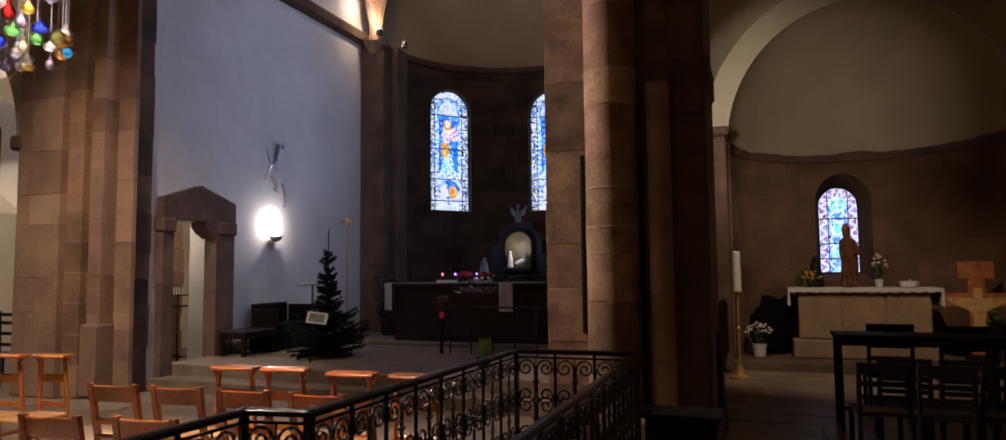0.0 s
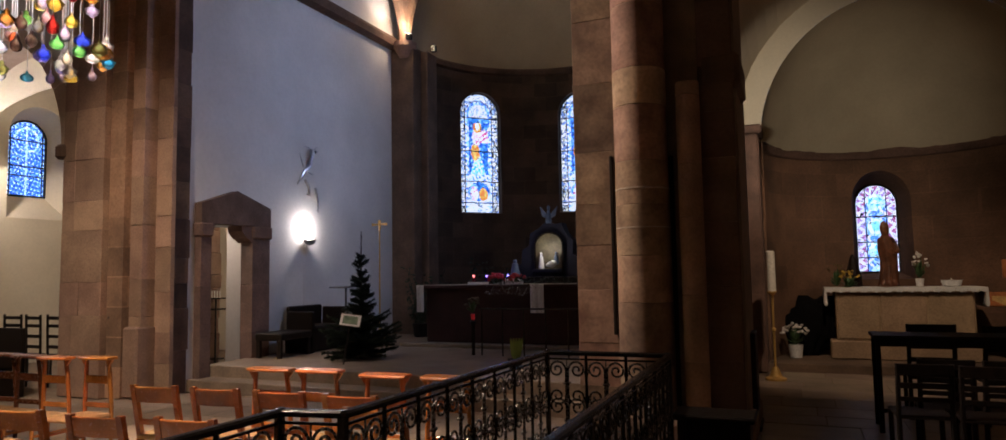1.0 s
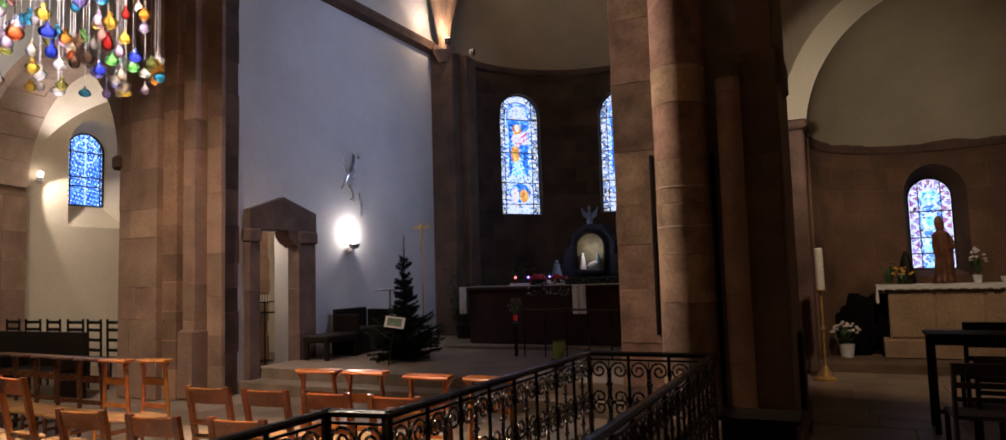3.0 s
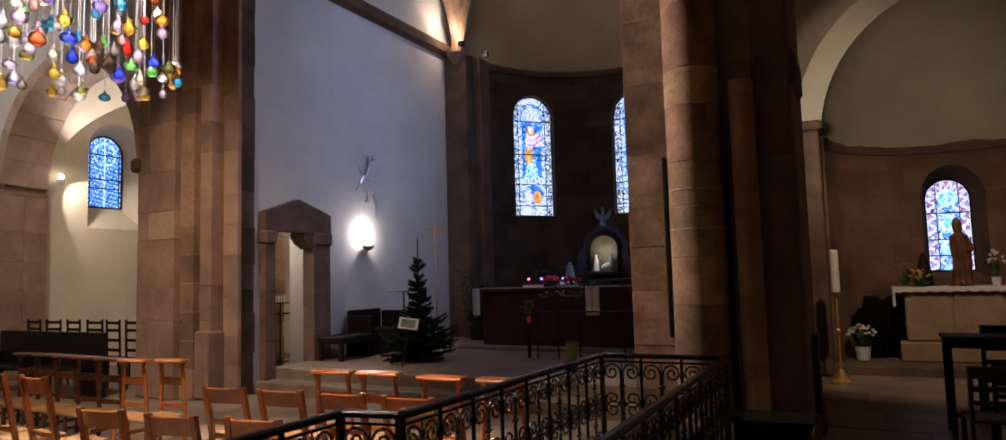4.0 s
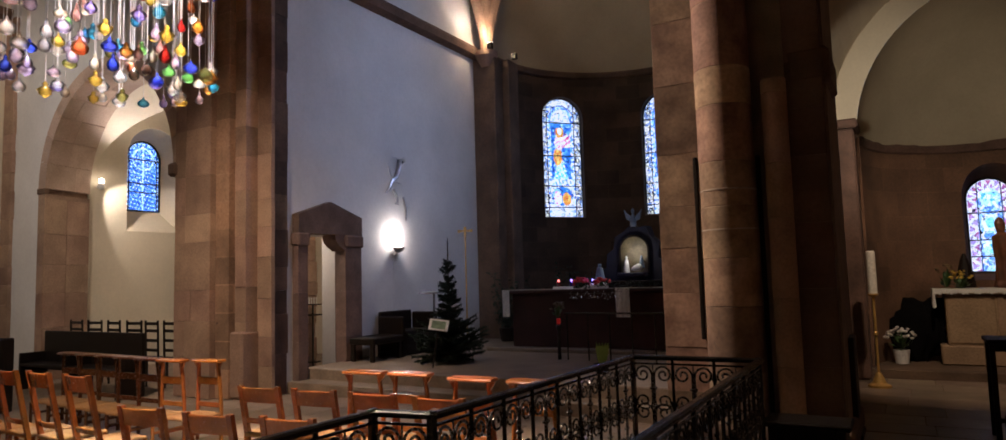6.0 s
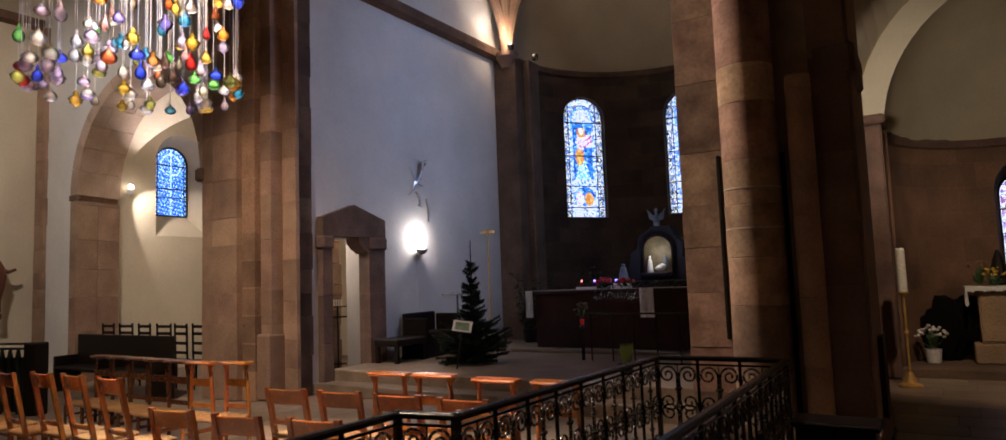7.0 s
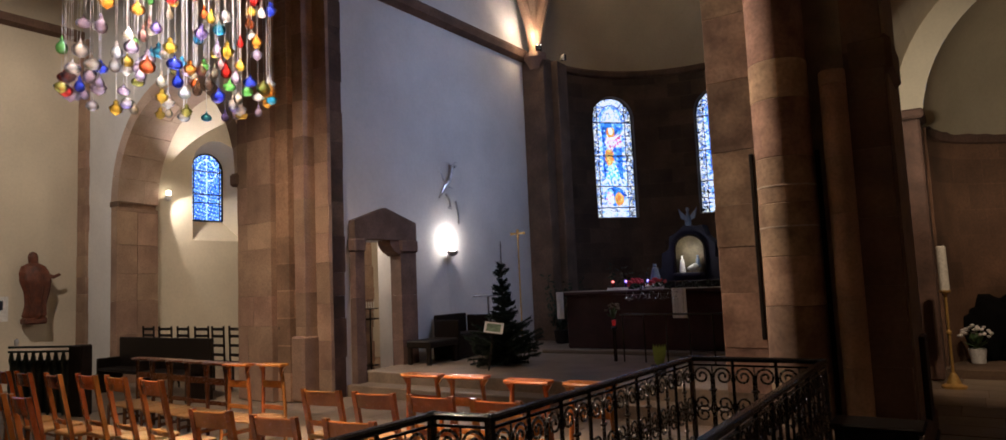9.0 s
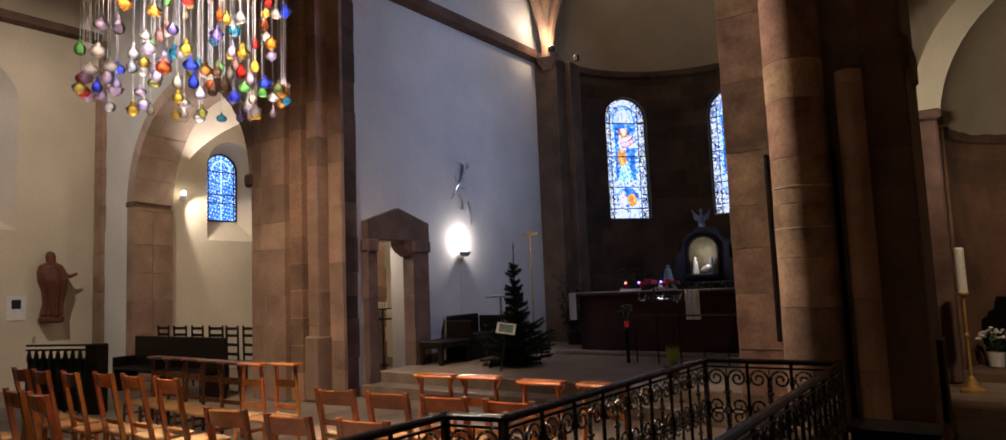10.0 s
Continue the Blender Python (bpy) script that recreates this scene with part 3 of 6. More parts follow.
def south_pier():
    rnd = random.Random(4)
    p = thing("stone_pier", "massive pink sandstone pier with an engaged half column", "pier", kind="structure")
    for b in ((-1.98, -0.42, 6.95, 8.1), (-2.035, -1.605, 6.785, 7.39), (-1.06, -0.71, 7.012, 7.4), (-0.758, -0.445, 6.848, 7.69)):
        part("core", boxed(*b, 0, 9.3), MORTAR, p)
    part("core", lathe([(0.264, 0), (0.264, 9.3)], 40), MORTAR, p, m=Matrix.Translation((-1.36, 6.87, 0)))
    for z0, z1 in courses(0.0, 9.3, rnd, 0.4, 0.75):
        part("stone", stone_block(-2.04, -1.60, 6.78, 7.4, z0, z1, rnd), WEATHERED, p)
    for z0, z1 in courses(0.0, 9.3, rnd, 0.36, 0.8):
        r = 0.27 + rnd.uniform(-0.004, 0.004)
        part("drum", lathe([(r - 0.004, z0 + 0.002), (r, z0 + 0.008), (r, z1 - 0.008), (r - 0.004, z1 - 0.002)], 72), WEATHERED, p, m=Matrix.Translation((-1.36, 6.87, 0)))
    # recess behind the column: shade painted in by the darker stone
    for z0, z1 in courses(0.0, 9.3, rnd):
        part("stone", stone_block(-1.1, -0.7, 7.05, 7.5, z0, z1, rnd), STONE_DARK_SHADED, p)
    for z0, z1 in courses(0.0, 3.5, rnd, 0.45, 0.8):
        part("shaft", lathe([(0.112, z0 + 0.002), (0.115, z0 + 0.01), (0.115, z1 - 0.01), (0.112, z1 - 0.002)], 36), STONE, p, m=Matrix.Translation((-0.87, 6.815, 0)))
    # right-hand order, away from the nave light: darker colour for its shaded side
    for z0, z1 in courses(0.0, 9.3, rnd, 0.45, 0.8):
        part("stone", stone_block(-0.77, -0.44, 6.84, 7.7, z0, z1, rnd), STONE_DARK_SHADED, p)
    # dark strips stand in for the shade inside two narrow slots
    part("cable_channel", boxed(-1.668, -1.628, 6.762, 6.79, 1.0, 2.82, 0.008), DARKWOOD, p, "dark strip in place of a narrow shaded slot")
    part("cable_channel", boxed(-1.095, -1.05, 6.93, 7.06, 0.3, 2.8, 0.008), DARKWOOD, p, "dark strip in place of a narrow shaded slot")
    for z in (2.06, 2.45):
        part("repointed_joint", lathe([(0.268, z), (0.276, z + 0.004), (0.276, z + 0.016), (0.268, z + 0.02)], 40), PALE_MORTAR, p, "pale repointed joint", m=Matrix.Translation((-1.36, 6.87, 0)))
    # impost and plinth share that shaded colour
    part("impost", boxed(-0.765, -0.37, 6.83, 7.74, 3.42, 3.78, 0.05), STONE_DARK_SHADED, p)
    part("plinth", boxed(-2.1, -0.36, 6.55, 8.15, 0, 0.22, 0.03), STONE_DARK_SHADED, p)


def north_pier():
    rnd = random.Random(9)
    p = thing("stone_pier", "massive pink sandstone crossing pier with worn blocks", "pier", kind="structure")
    for b in ((-9.7, -8.25, 7.1, 7.5), (-9.755, -8.905, 6.556, 7.29), (-9.0, -8.365, 6.766, 7.285), (-8.6, -8.065, 6.986, 7.045)):
        part("core", boxed(*b, 0, 9.3), MORTAR, p)
    for z0, z1 in courses(0.0, 9.3, rnd, 0.42, 0.78):
        c = rnd.choice((-9.5, -9.36, -9.2, None))
        if c is None:
            part("stone", stone_block(-9.76, -8.9, 6.55, 7.3, z0, z1, rnd), STONE, p)
        else:
            part("stone", stone_block(-9.76, c - 0.003, 6.55, 7.3, z0, z1, rnd), STONE, p)
            part("stone", stone_block(c + 0.003, -8.9, 6.55, 7.3, z0, z1, rnd), STONE, p)
    for z0, z1 in courses(0.0, 9.3, rnd, 0.42, 0.78):
        part("stone", stone_block(-8.98, -8.36, 6.76, 7.3, z0, z1, rnd), STONE, p)
    for z0, z1 in courses(0.0, 9.3, rnd, 0.42, 0.78):
        part("stone", stone_block(-8.62, -8.06, 6.98, 7.05, z0, z1, rnd), STONE, p)
    for z0, z1 in courses(1.12, 9.3, rnd, 0.6, 1.0):
        part("shaft", lathe([(0.043, z0 + 0.002), (0.046, z0 + 0.01), (0.046, z1 - 0.01), (0.043, z1 - 0.002)], 14), STONE, p, m=Matrix.Translation((-8.86, 6.72, 0)))
    part("shaft_corbel", lathe([(0.02, 0.98), (0.055, 1.1), (0.055, 1.13)], 14), STONE_DARK_SHADED, p, m=Matrix.Translation((-8.86, 6.7, 0)))
    part("plinth", boxed(-8.95, -8.34, 6.68, 7.3, 0, 0.98, 0.03), STONE, p)


south_pier()
north_pier()
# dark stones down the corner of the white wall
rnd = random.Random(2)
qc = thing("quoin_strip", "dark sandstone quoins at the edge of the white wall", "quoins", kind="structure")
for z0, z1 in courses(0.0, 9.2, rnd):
    part("stone", stone_block(-8.4, -8.17 + rnd.uniform(0, 0.02), 7.055, 7.37 + rnd.uniform(0, 0.03), z0, z1, rnd), STONE_DARK_SHADED, qc)
# pilaster where transept walls meet
qn = thing("corner_pilaster", "narrow sandstone pilaster in the corner of the transept", "pilaster", kind="structure")
for z0, z1 in courses(0.0, 7.2, rnd):
    part("stone", stone_block(-15.38, -15.0 + rnd.uniform(-0.02, 0.02), 6.56, 6.75, z0, z1, rnd), STONE, qn)
# jamb blocks and voussoirs of the wide arch
va = thing("stone_arch", "wide round arch of large pink sandstone blocks", "arch", kind="structure")


def splayed(front, rear, y0, y1):
    """A block between an (x, z) outline at y0 and its fellow at y1."""
    bm = bmesh.new()
    a = [bm.verts.new((x, y0, z)) for x, z in front]
    b = [bm.verts.new((x, y1, z)) for x, z in rear]
    bm.faces.new(a)
    bm.faces.new(b[::-1])
    for k in range(len(a)):
        j = (k + 1) % len(a)
        bm.faces.new((a[k], b[k], b[j], a[j]))
    return bm


def arch_at(y, r, a):
    """A point of the arch at depth y: it widens towards the chapel."""
    f = (y - 6.6) / 1.0
    return (-11.85 - 0.25 * f - (r + 0.05 * f) * math.cos(a), 3.6 + (r + 0.04 * f) * math.sin(a))


for z0, z1 in courses(0.0, 3.5, rnd, 0.45, 0.7):
    for y0, y1 in ((6.605, 7.08), (7.085, 7.59)) if rnd.random() < 0.6 else ((6.605, 7.59),):
        q = rnd.uniform(-0.006, 0.006)
        o = [[(arch_at(y, 2.18, 0)[0], z0 + 0.003), (arch_at(y, 1.94, 0)[0] + q, z0 + 0.003), (arch_at(y, 1.94, 0)[0] + q, z1 - 0.003), (arch_at(y, 2.18, 0)[0], z1 - 0.003)] for y in (y0, y1)]
        part("stone", splayed(o[0], o[1], y0, y1), STONE, va)
NV = 13
for k in range(NV):
    split = rnd.uniform(6.85, 7.35)
    for y0, y1 in ((6.605, split), (split + 0.005, 7.59)):
        a0, a1 = math.pi * k / NV + 0.003, math.pi * (k + 1) / NV - 0.003
        ri = 1.94 + rnd.uniform(-0.008, 0.008)
        n = 4
        o = [[arch_at(y, ri, a0 + (a1 - a0) * i / n) for i in range(n + 1)] + [arch_at(y, 2.19, a1 + (a0 - a1) * i / n) for i in range(n + 1)] for y in (y0, y1)]
        # soffit brightness comes from this lighter stone
        part("voussoir", splayed(o[0], o[1], y0, y1), LIT_ARCH_STONE, va)

# ---- doorway in the choir wall ----
dr = thing("door_1", "sandstone doorway with a gabled lintel, door open", "doorway", kind="structure")
AX = Matrix(((0, 1, 0, -8.3), (1, 0, 0, 0), (0, 0, 1, 0), (0, 0, 0, 1)))      # outline x along the wall, depth into the choir
part("lintel", prism([(7.52, 2.47), (8.98, 2.47), (8.98, 2.78), (8.23, 3.01), (7.52, 2.77)], 0.24, m=AX), FRAME_STONE, dr)
for y0, y1 in ((7.52, 7.726), (8.57, 8.97)):
    z = 0.0
    while z < 2.2:
        h = min(0.76, 2.26 - z)
        part("jamb_stone", boxed(-8.32, -8.07, y0, y1, z, z + h - 0.0015, 0.005), FRAME_STONE, dr)
        z += h
for y0, y1 in ((7.49, 7.74), (8.56, 9.0)):
    part("impost", boxed(-8.4, -8.03, y0, y1, 2.26, 2.47, 0.025), FRAME_STONE, dr)
part("corbel", prism([(8.58, 2.2), (8.58, 2.468), (8.34, 2.468), (8.35, 2.38), (8.44, 2.28), (8.52, 2.24)], 0.3, m=AX @ Matrix.Translation((0, -0.08, 0))), FRAME_STONE, dr)
part("corbel", prism([(7.72, 2.34), (7.77, 2.38), (7.8, 2.468), (7.72, 2.468)], 0.3, m=AX @ Matrix.Translation((0, -0.08, 0))), FRAME_STONE, dr)

ij = thing("inner_jamb", "rough brown stones of the wall beyond the doorway", "stones", kind="structure")
for z0, z1 in courses(0.0, 2.6, rnd, 0.22, 0.4):
    part("stone", stone_block(-9.5, -9.3, 8.6 + rnd.uniform(0, 0.08), 9.12 + rnd.uniform(-0.04, 0.04), z0, z1, rnd, 0.015), STONE, ij)

# ---- stained glass ----
PALE = [(0.95, 0.95, 1.0), (0.7, 0.78, 0.95), (0.95, 0.93, 0.92), (0.5, 0.6, 0.82), (0.88, 0.86, 0.78), (0.75, 0.78, 0.82)]
G_FIELD = stained("blue_field_glass", [(0.03, 0.14, 0.6), (0.06, 0.24, 0.75), (0.02, 0.09, 0.42), (0.12, 0.38, 0.9), (0.04, 0.22, 0.6), (0.3, 0.55, 0.9)], 16, 0.03)
G_BORDER = stained("pale_border_glass", PALE, 17, 0.05)
G_BLUE = stained("pale_blue_glass", [(0.12, 0.34, 0.95), (0.25, 0.52, 1.0), (0.45, 0.7, 1.0), (0.16, 0.3, 0.85), (0.65, 0.82, 1.0)], 19, 0.04)
G_WHITE = stained("white_glass", [(0.95, 0.95, 0.95), (0.8, 0.85, 0.95), (0.95, 0.9, 0.8)], 12, 0.03)
G_LATTICE = stained("lattice_glass", [(0.8, 0.8, 0.86), (0.7, 0.74, 0.86), (0.8, 0.74, 0.78)], 12, 0.03)
G_ROSE = stained("rose_glass", [(0.85, 0.3, 0.5), (0.65, 0.15, 0.3), (0.9, 0.6, 0.7)], 14, 0.03)
G_AMBER = stained("amber_glass", [(0.95, 0.4, 0.08), (0.9, 0.55, 0.15), (0.75, 0.25, 0.05)], 14, 0.03)
G_TEAL = stained("teal_glass", [(0.3, 0.8, 0.95), (0.12, 0.5, 0.7), (0.55, 0.85, 1.0)], 14, 0.03)
G_WINE = stained("wine_glass", [(0.45, 0.16, 0.32), (0.5, 0.3, 0.55), (0.4, 0.14, 0.35), (0.4, 0.3, 0.6)], 12, 0.02)


def clip_row(w, z0, z1, sp, rise, x0, x1, n=8):
    """The piece of an arched window between two heights and two sides."""
    def top(x):
        return min(z1, sp + rise * math.sqrt(max(1 - (x / w) ** 2, 0)))
    xs = [x0 + (x1 - x0) * k / n for k in range(n + 1)]
    up = [(x, top(x)) for x in xs if top(x) > z0 + 0.004]
    if len(up) < 2:
        return None
    return [(up[0][0], z0), (up[-1][0], z0)] + up[::-1]


def window(name, label, m, w, z0, sp, rise, rows, cols, glass, mid=None, extra=None, glow=1.0):
    """Local x across, z up, y outwards. rows, cols: heights and sides of the panes; glass(i, j) gives a pane's material."""
    t = thing(name, label, "window", m, kind="structure")
    for i, (a, b) in enumerate(zip(rows, rows[1:])):
        for j, (c, d) in enumerate(zip(cols, cols[1:])):
            o = clip_row(w, a, b, sp, rise, c, d)
            if o and glass(i, j) is not None:
                ob = part("pane", prism(o, 0.006), glass(i, j), t)
                ob.visible_shadow = False
    for z in rows[1:-1]:
        x = w if z < sp else w * math.sqrt(max(1 - ((z - sp) / rise) ** 2, 0))
        if x > 0.02:
            part("saddle_bar", boxed(-x, x, -0.02, 0.012, z - 0.012, z + 0.012), LEAD, t)
    for x in cols[1:-1]:
        part("came", boxed(x - 0.008, x + 0.008, -0.012, 0.012, z0, sp + rise * math.sqrt(max(1 - (x / w) ** 2, 0))), LEAD, t)
    fr = bmesh.new()
    pts = [(-w, z0)] + [(-w * math.cos(math.pi * k / 24), sp + rise * math.sin(math.pi * k / 24)) for k in range(25)] + [(w, z0), (-w, z0)]
    tube([(x, 0, z) for x, z in pts], 0.022, 6, fr)
    part("window_frame", fr, LEAD, t)
    if extra:
        extra(t)
    return t


def mosaic(t, w, sp, rise, x0, x1, z0, z1, nx, nz, pick, seed=1, y=0.0):
    """Small pieces of glass of several colours in one layer, one mesh a colour."""
    rnd = random.Random(seed)
    sx, sz = (x1 - x0) / nx, (z1 - z0) / nz
    at = {}
    for i in range(nx + 1):
        for k in range(nz + 1):
            edge = i in (0, nx) or k in (0, nz)
            at[i, k] = (x0 + sx * (i + (0 if edge else rnd.uniform(-0.28, 0.28))), y, z0 + sz * (k + (0 if edge else rnd.uniform(-0.28, 0.28))))
    sets = {}
    for i in range(nx):
        for k in range(nz):
            x, z = x0 + sx * (i + 0.5), z0 + sz * (k + 0.5)
            if z > sp and (x / w) ** 2 + ((z - sp) / rise) ** 2 > 1.0:
                continue
            m = pick(x, z)
            if m is not None:
                if m.name not in sets:
                    sets[m.name] = (m, bmesh.new())
                b = sets[m.name][1]
                b.faces.new([b.verts.new(at[q]) for q in ((i, k), (i + 1, k), (i + 1, k + 1), (i, k + 1))])
    for m, b in sets.values():
        part("coloured_pane", b, m, t)


def inside(x, z, cx, cz, a, b):
    return ((x - cx) / a) ** 2 + ((z - cz) / b) ** 2 < 1


def pick_tall(x, z):
    v = math.sin(x * 61.0 + z * 23.0) + math.sin(z * 47.0 - x * 31.0)
    if abs(x) > 0.335:
        return G_WHITE if int(z / 0.06) % 2 else G_BLUE
    if z > 2.5:
        r = math.hypot(x / 0.34, (z - 2.5) / 0.46)
        return G_BLUE if 0.8 < r < 1.05 else G_BORDER
    if z < 0.26:
        return G_BORDER
    if z < 0.82:
        if inside(x, z, -0.13, 0.5, 0.11, 0.19):
            return G_WHITE if v > -0.5 else G_ROSE
        if inside(x, z, 0.12, 0.48, 0.13, 0.17):
            return G_AMBER
        if inside(x, z, 0.0, 0.56, 0.3, 0.25):
            return G_FIELD
        return G_BORDER
    if z > 2.38:
        return G_FIELD
    if inside(x, z, -0.03, 2.27, 0.065, 0.09):
        return G_WHITE
    if inside(x, z, -0.03, 2.25, 0.12, 0.14):
        return G_AMBER
    if 0.04 < x < 0.26 and 1.86 < z < 2.12 + 0.1 * abs(math.sin(x * 28)):
        return G_WHITE if v > 0 else G_ROSE
    if inside(x, z, -0.04, 1.98, 0.14, 0.2):
        return G_ROSE if v > 0.2 else G_WHITE
    if inside(x, z, -0.09, 1.6, 0.12, 0.24):
        return G_AMBER
    if z < 1.02:
        return G_WHITE if v > 0 else G_BLUE
    if z < 1.5 and abs(x + 0.02) < 0.08 + 0.26 * (1.5 - z):
        return G_TEAL if v > -0.4 else G_WHITE
    if abs(x) > 0.27:
        return G_BLUE if int(z / 0.09) % 3 else G_WHITE
    return G_FIELD


def tall_window(angle, name):
    p = round_wall(-4.9, 13.4, 3.0 + 0.13)(angle, 3.15, 0)
    m = pose(*p, 0, 0, -angle) @ Matrix.Diagonal((0.965, 1, 0.965, 1))
    w, sp, rise = 0.575, 2.58, 0.575
    rows = [0, 0.26, 0.82, 1.62, 2.5, 3.16]
    cols = [-0.575, -0.38, 0.38, 0.575]
    glass = lambda i, j: G_BORDER if j != 1 else None

    def fill(t):
        mosaic(t, w, sp, rise, -0.38, 0.38, 0.0, 3.16, 28, 116, pick_tall, 5)
        part("came", tube([(0.38 * math.cos(math.pi * k / 16), 0, sp + 0.38 * math.sin(math.pi * k / 16)) for k in range(17)], 0.011, 5), LEAD, t)
        for a in (55, 125):
            c, d = math.cos(radians(a)), math.sin(radians(a))
            part("came", tube([(0.38 * c, 0, sp + 0.38 * d), (0.57 * c, 0, sp + 0.57 * d)], 0.01, 5), LEAD, t)

    return window(name, "tall stained glass window, blue field in a pale border", m, w, 0.0, sp, rise, rows, cols, glass, extra=fill)


tall_window(-48.0, "window_1")
tall_window(1.2, "window_2")
tall_window(50.4, "window_3")


def pick_south(x, z):
    a = abs(x)
    if z > 1.42:
        r, th = math.hypot(x, z - 1.42), math.atan2(z - 1.42, x)
        if r > 0.365:
            return G_LATTICE
        if r < 0.2:
            return G_TEAL if 0.09 < r < 0.15 else G_PALE
        tri = abs((th / math.pi * 7) % 1 - 0.5) * 2
        f = (r - 0.2) / 0.165
        return G_LATTICE if abs(tri - f) < 0.3 else G_WINE
    if a > 0.372:
        return G_LATTICE
    if a > 0.21:
        tri = abs((z / 0.24) % 1 - 0.5) * 2
        f = (a - 0.21) / 0.16
        return G_LATTICE if abs(tri - f) < 0.3 else G_WINE
    q = abs((z - 0.95 + 0.25) % 0.5 - 0.25)
    d = math.hypot(x, q)
    if d < 0.1:
        return G_TEAL
    if d < 0.17:
        return G_PALE
    if abs(a - abs(q) * 1.1 + 0.08) < 0.03:
        return G_LATTICE
    return G_BLUE


def south_panes(t):
    mosaic(t, 0.4, 1.42, 0.4, -0.4, 0.4, 0.0, 1.82, 44, 100, pick_south, 8)


G_PALE = stained("pale_teal_glass", [(0.7, 0.9, 0.95), (0.5, 0.75, 0.85), (0.85, 0.95, 0.9)], 12, 0.03)
p = round_wall(SX, SY, SR + 0.6)(-4.7, 1.53, 0)
window("window_4", "stained glass chapel window with white lattice on wine red", pose(*p, 0, 0, 4.7) @ Matrix.Diagonal((0.9, 1, 0.92, 1)), 0.4, 0.0, 1.42, 0.4,
       [0, 0.3, 0.62, 1.15, 1.82], [-0.4, -0.2, 0.2, 0.4], lambda i, j: None, extra=south_panes)
G_ICE = stained("ice_blue_glass", [(0.55, 0.75, 1.0), (0.42, 0.66, 1.0), (0.7, 0.85, 1.0)], 15, 0.03)


G_AZURE = stained("azure_glass", [(0.05, 0.17, 0.7), (0.08, 0.27, 0.88), (0.16, 0.4, 1.0), (0.04, 0.13, 0.55)], 19, 0.04)


def pick_blue(x, z):
    a = abs(x)
    r = math.hypot(x, z - 1.18)
    if (a > 0.33 and z < 1.18) or (z >= 1.18 and r > 0.33):
        return G_ICE if (int(z / 0.055) + int((x + 1) / 0.055)) % 2 else G_AZURE
    if a < 0.02 or abs(r - 0.24) < 0.02:
        return G_ICE
    v = math.sin(x * 83 + 2.3 * math.sin(z * 29)) + math.sin(z * 71 + x * 17)
    return G_ICE if v > 1.35 else G_BLUE if v > 0.6 else G_FIELD if v < -1.3 else G_AZURE


window("window_5", "blue stained glass window in a splayed recess", Matrix.Translation((-14.64, 9.05, 3.4)) @ pose(0, 0, 0, 0, 0, 90), 0.4, 0.0, 1.18, 0.4,
       [0, 0.42, 0.62, 1.16, 1.6], [-0.4, -0.33, 0.33, 0.4], lambda i, j: None, extra=lambda t: mosaic(t, 0.4, 1.18, 0.4, -0.4, 0.4, 0.0, 1.58, 40, 78, pick_blue, 4))
window("window_6", "blue stained glass window in a deep recess", Matrix.Translation((-15.98, 4.3, 3.5)) @ pose(0, 0, 0, 0, 0, 90), 0.46, 0.0, 2.1, 0.46,
       [0, 0.5, 1.0, 1.5, 2.0, 2.6], [-0.46, 0.0, 0.46], lambda i, j: G_BLUE)
# bright overcast day outside each window
DAY = []
for q, wd, ht in ((round_wall(-4.9, 13.4, 3.6)(-48.0, 4.8, 0) + (-48.0,), 1.9, 4.4), (round_wall(-4.9, 13.4, 3.6)(1.2, 4.8, 0) + (1.2,), 1.9, 4.4),
                  (round_wall(-4.9, 13.4, 3.6)(50.4, 4.8, 0) + (50.4,), 1.5, 4.4), ((1.75, 17.3, 2.55, -4.7), 1.3, 3.0),
                  ((-15.05, 9.05, 4.2, -90), 1.5, 2.6), ((-16.4, 4.3, 4.8, -90), 1.6, 3.6)):
    b = boxed(-wd / 2, wd / 2, 0, 0.02, -ht / 2, ht / 2)
    tagged(part("backdrop", b, BACKDROP, m=pose(*q[:3], 0, 0, -q[3])), "bright overcast sky outside the window", "sky", kind="structure")

# ---- chairs ----


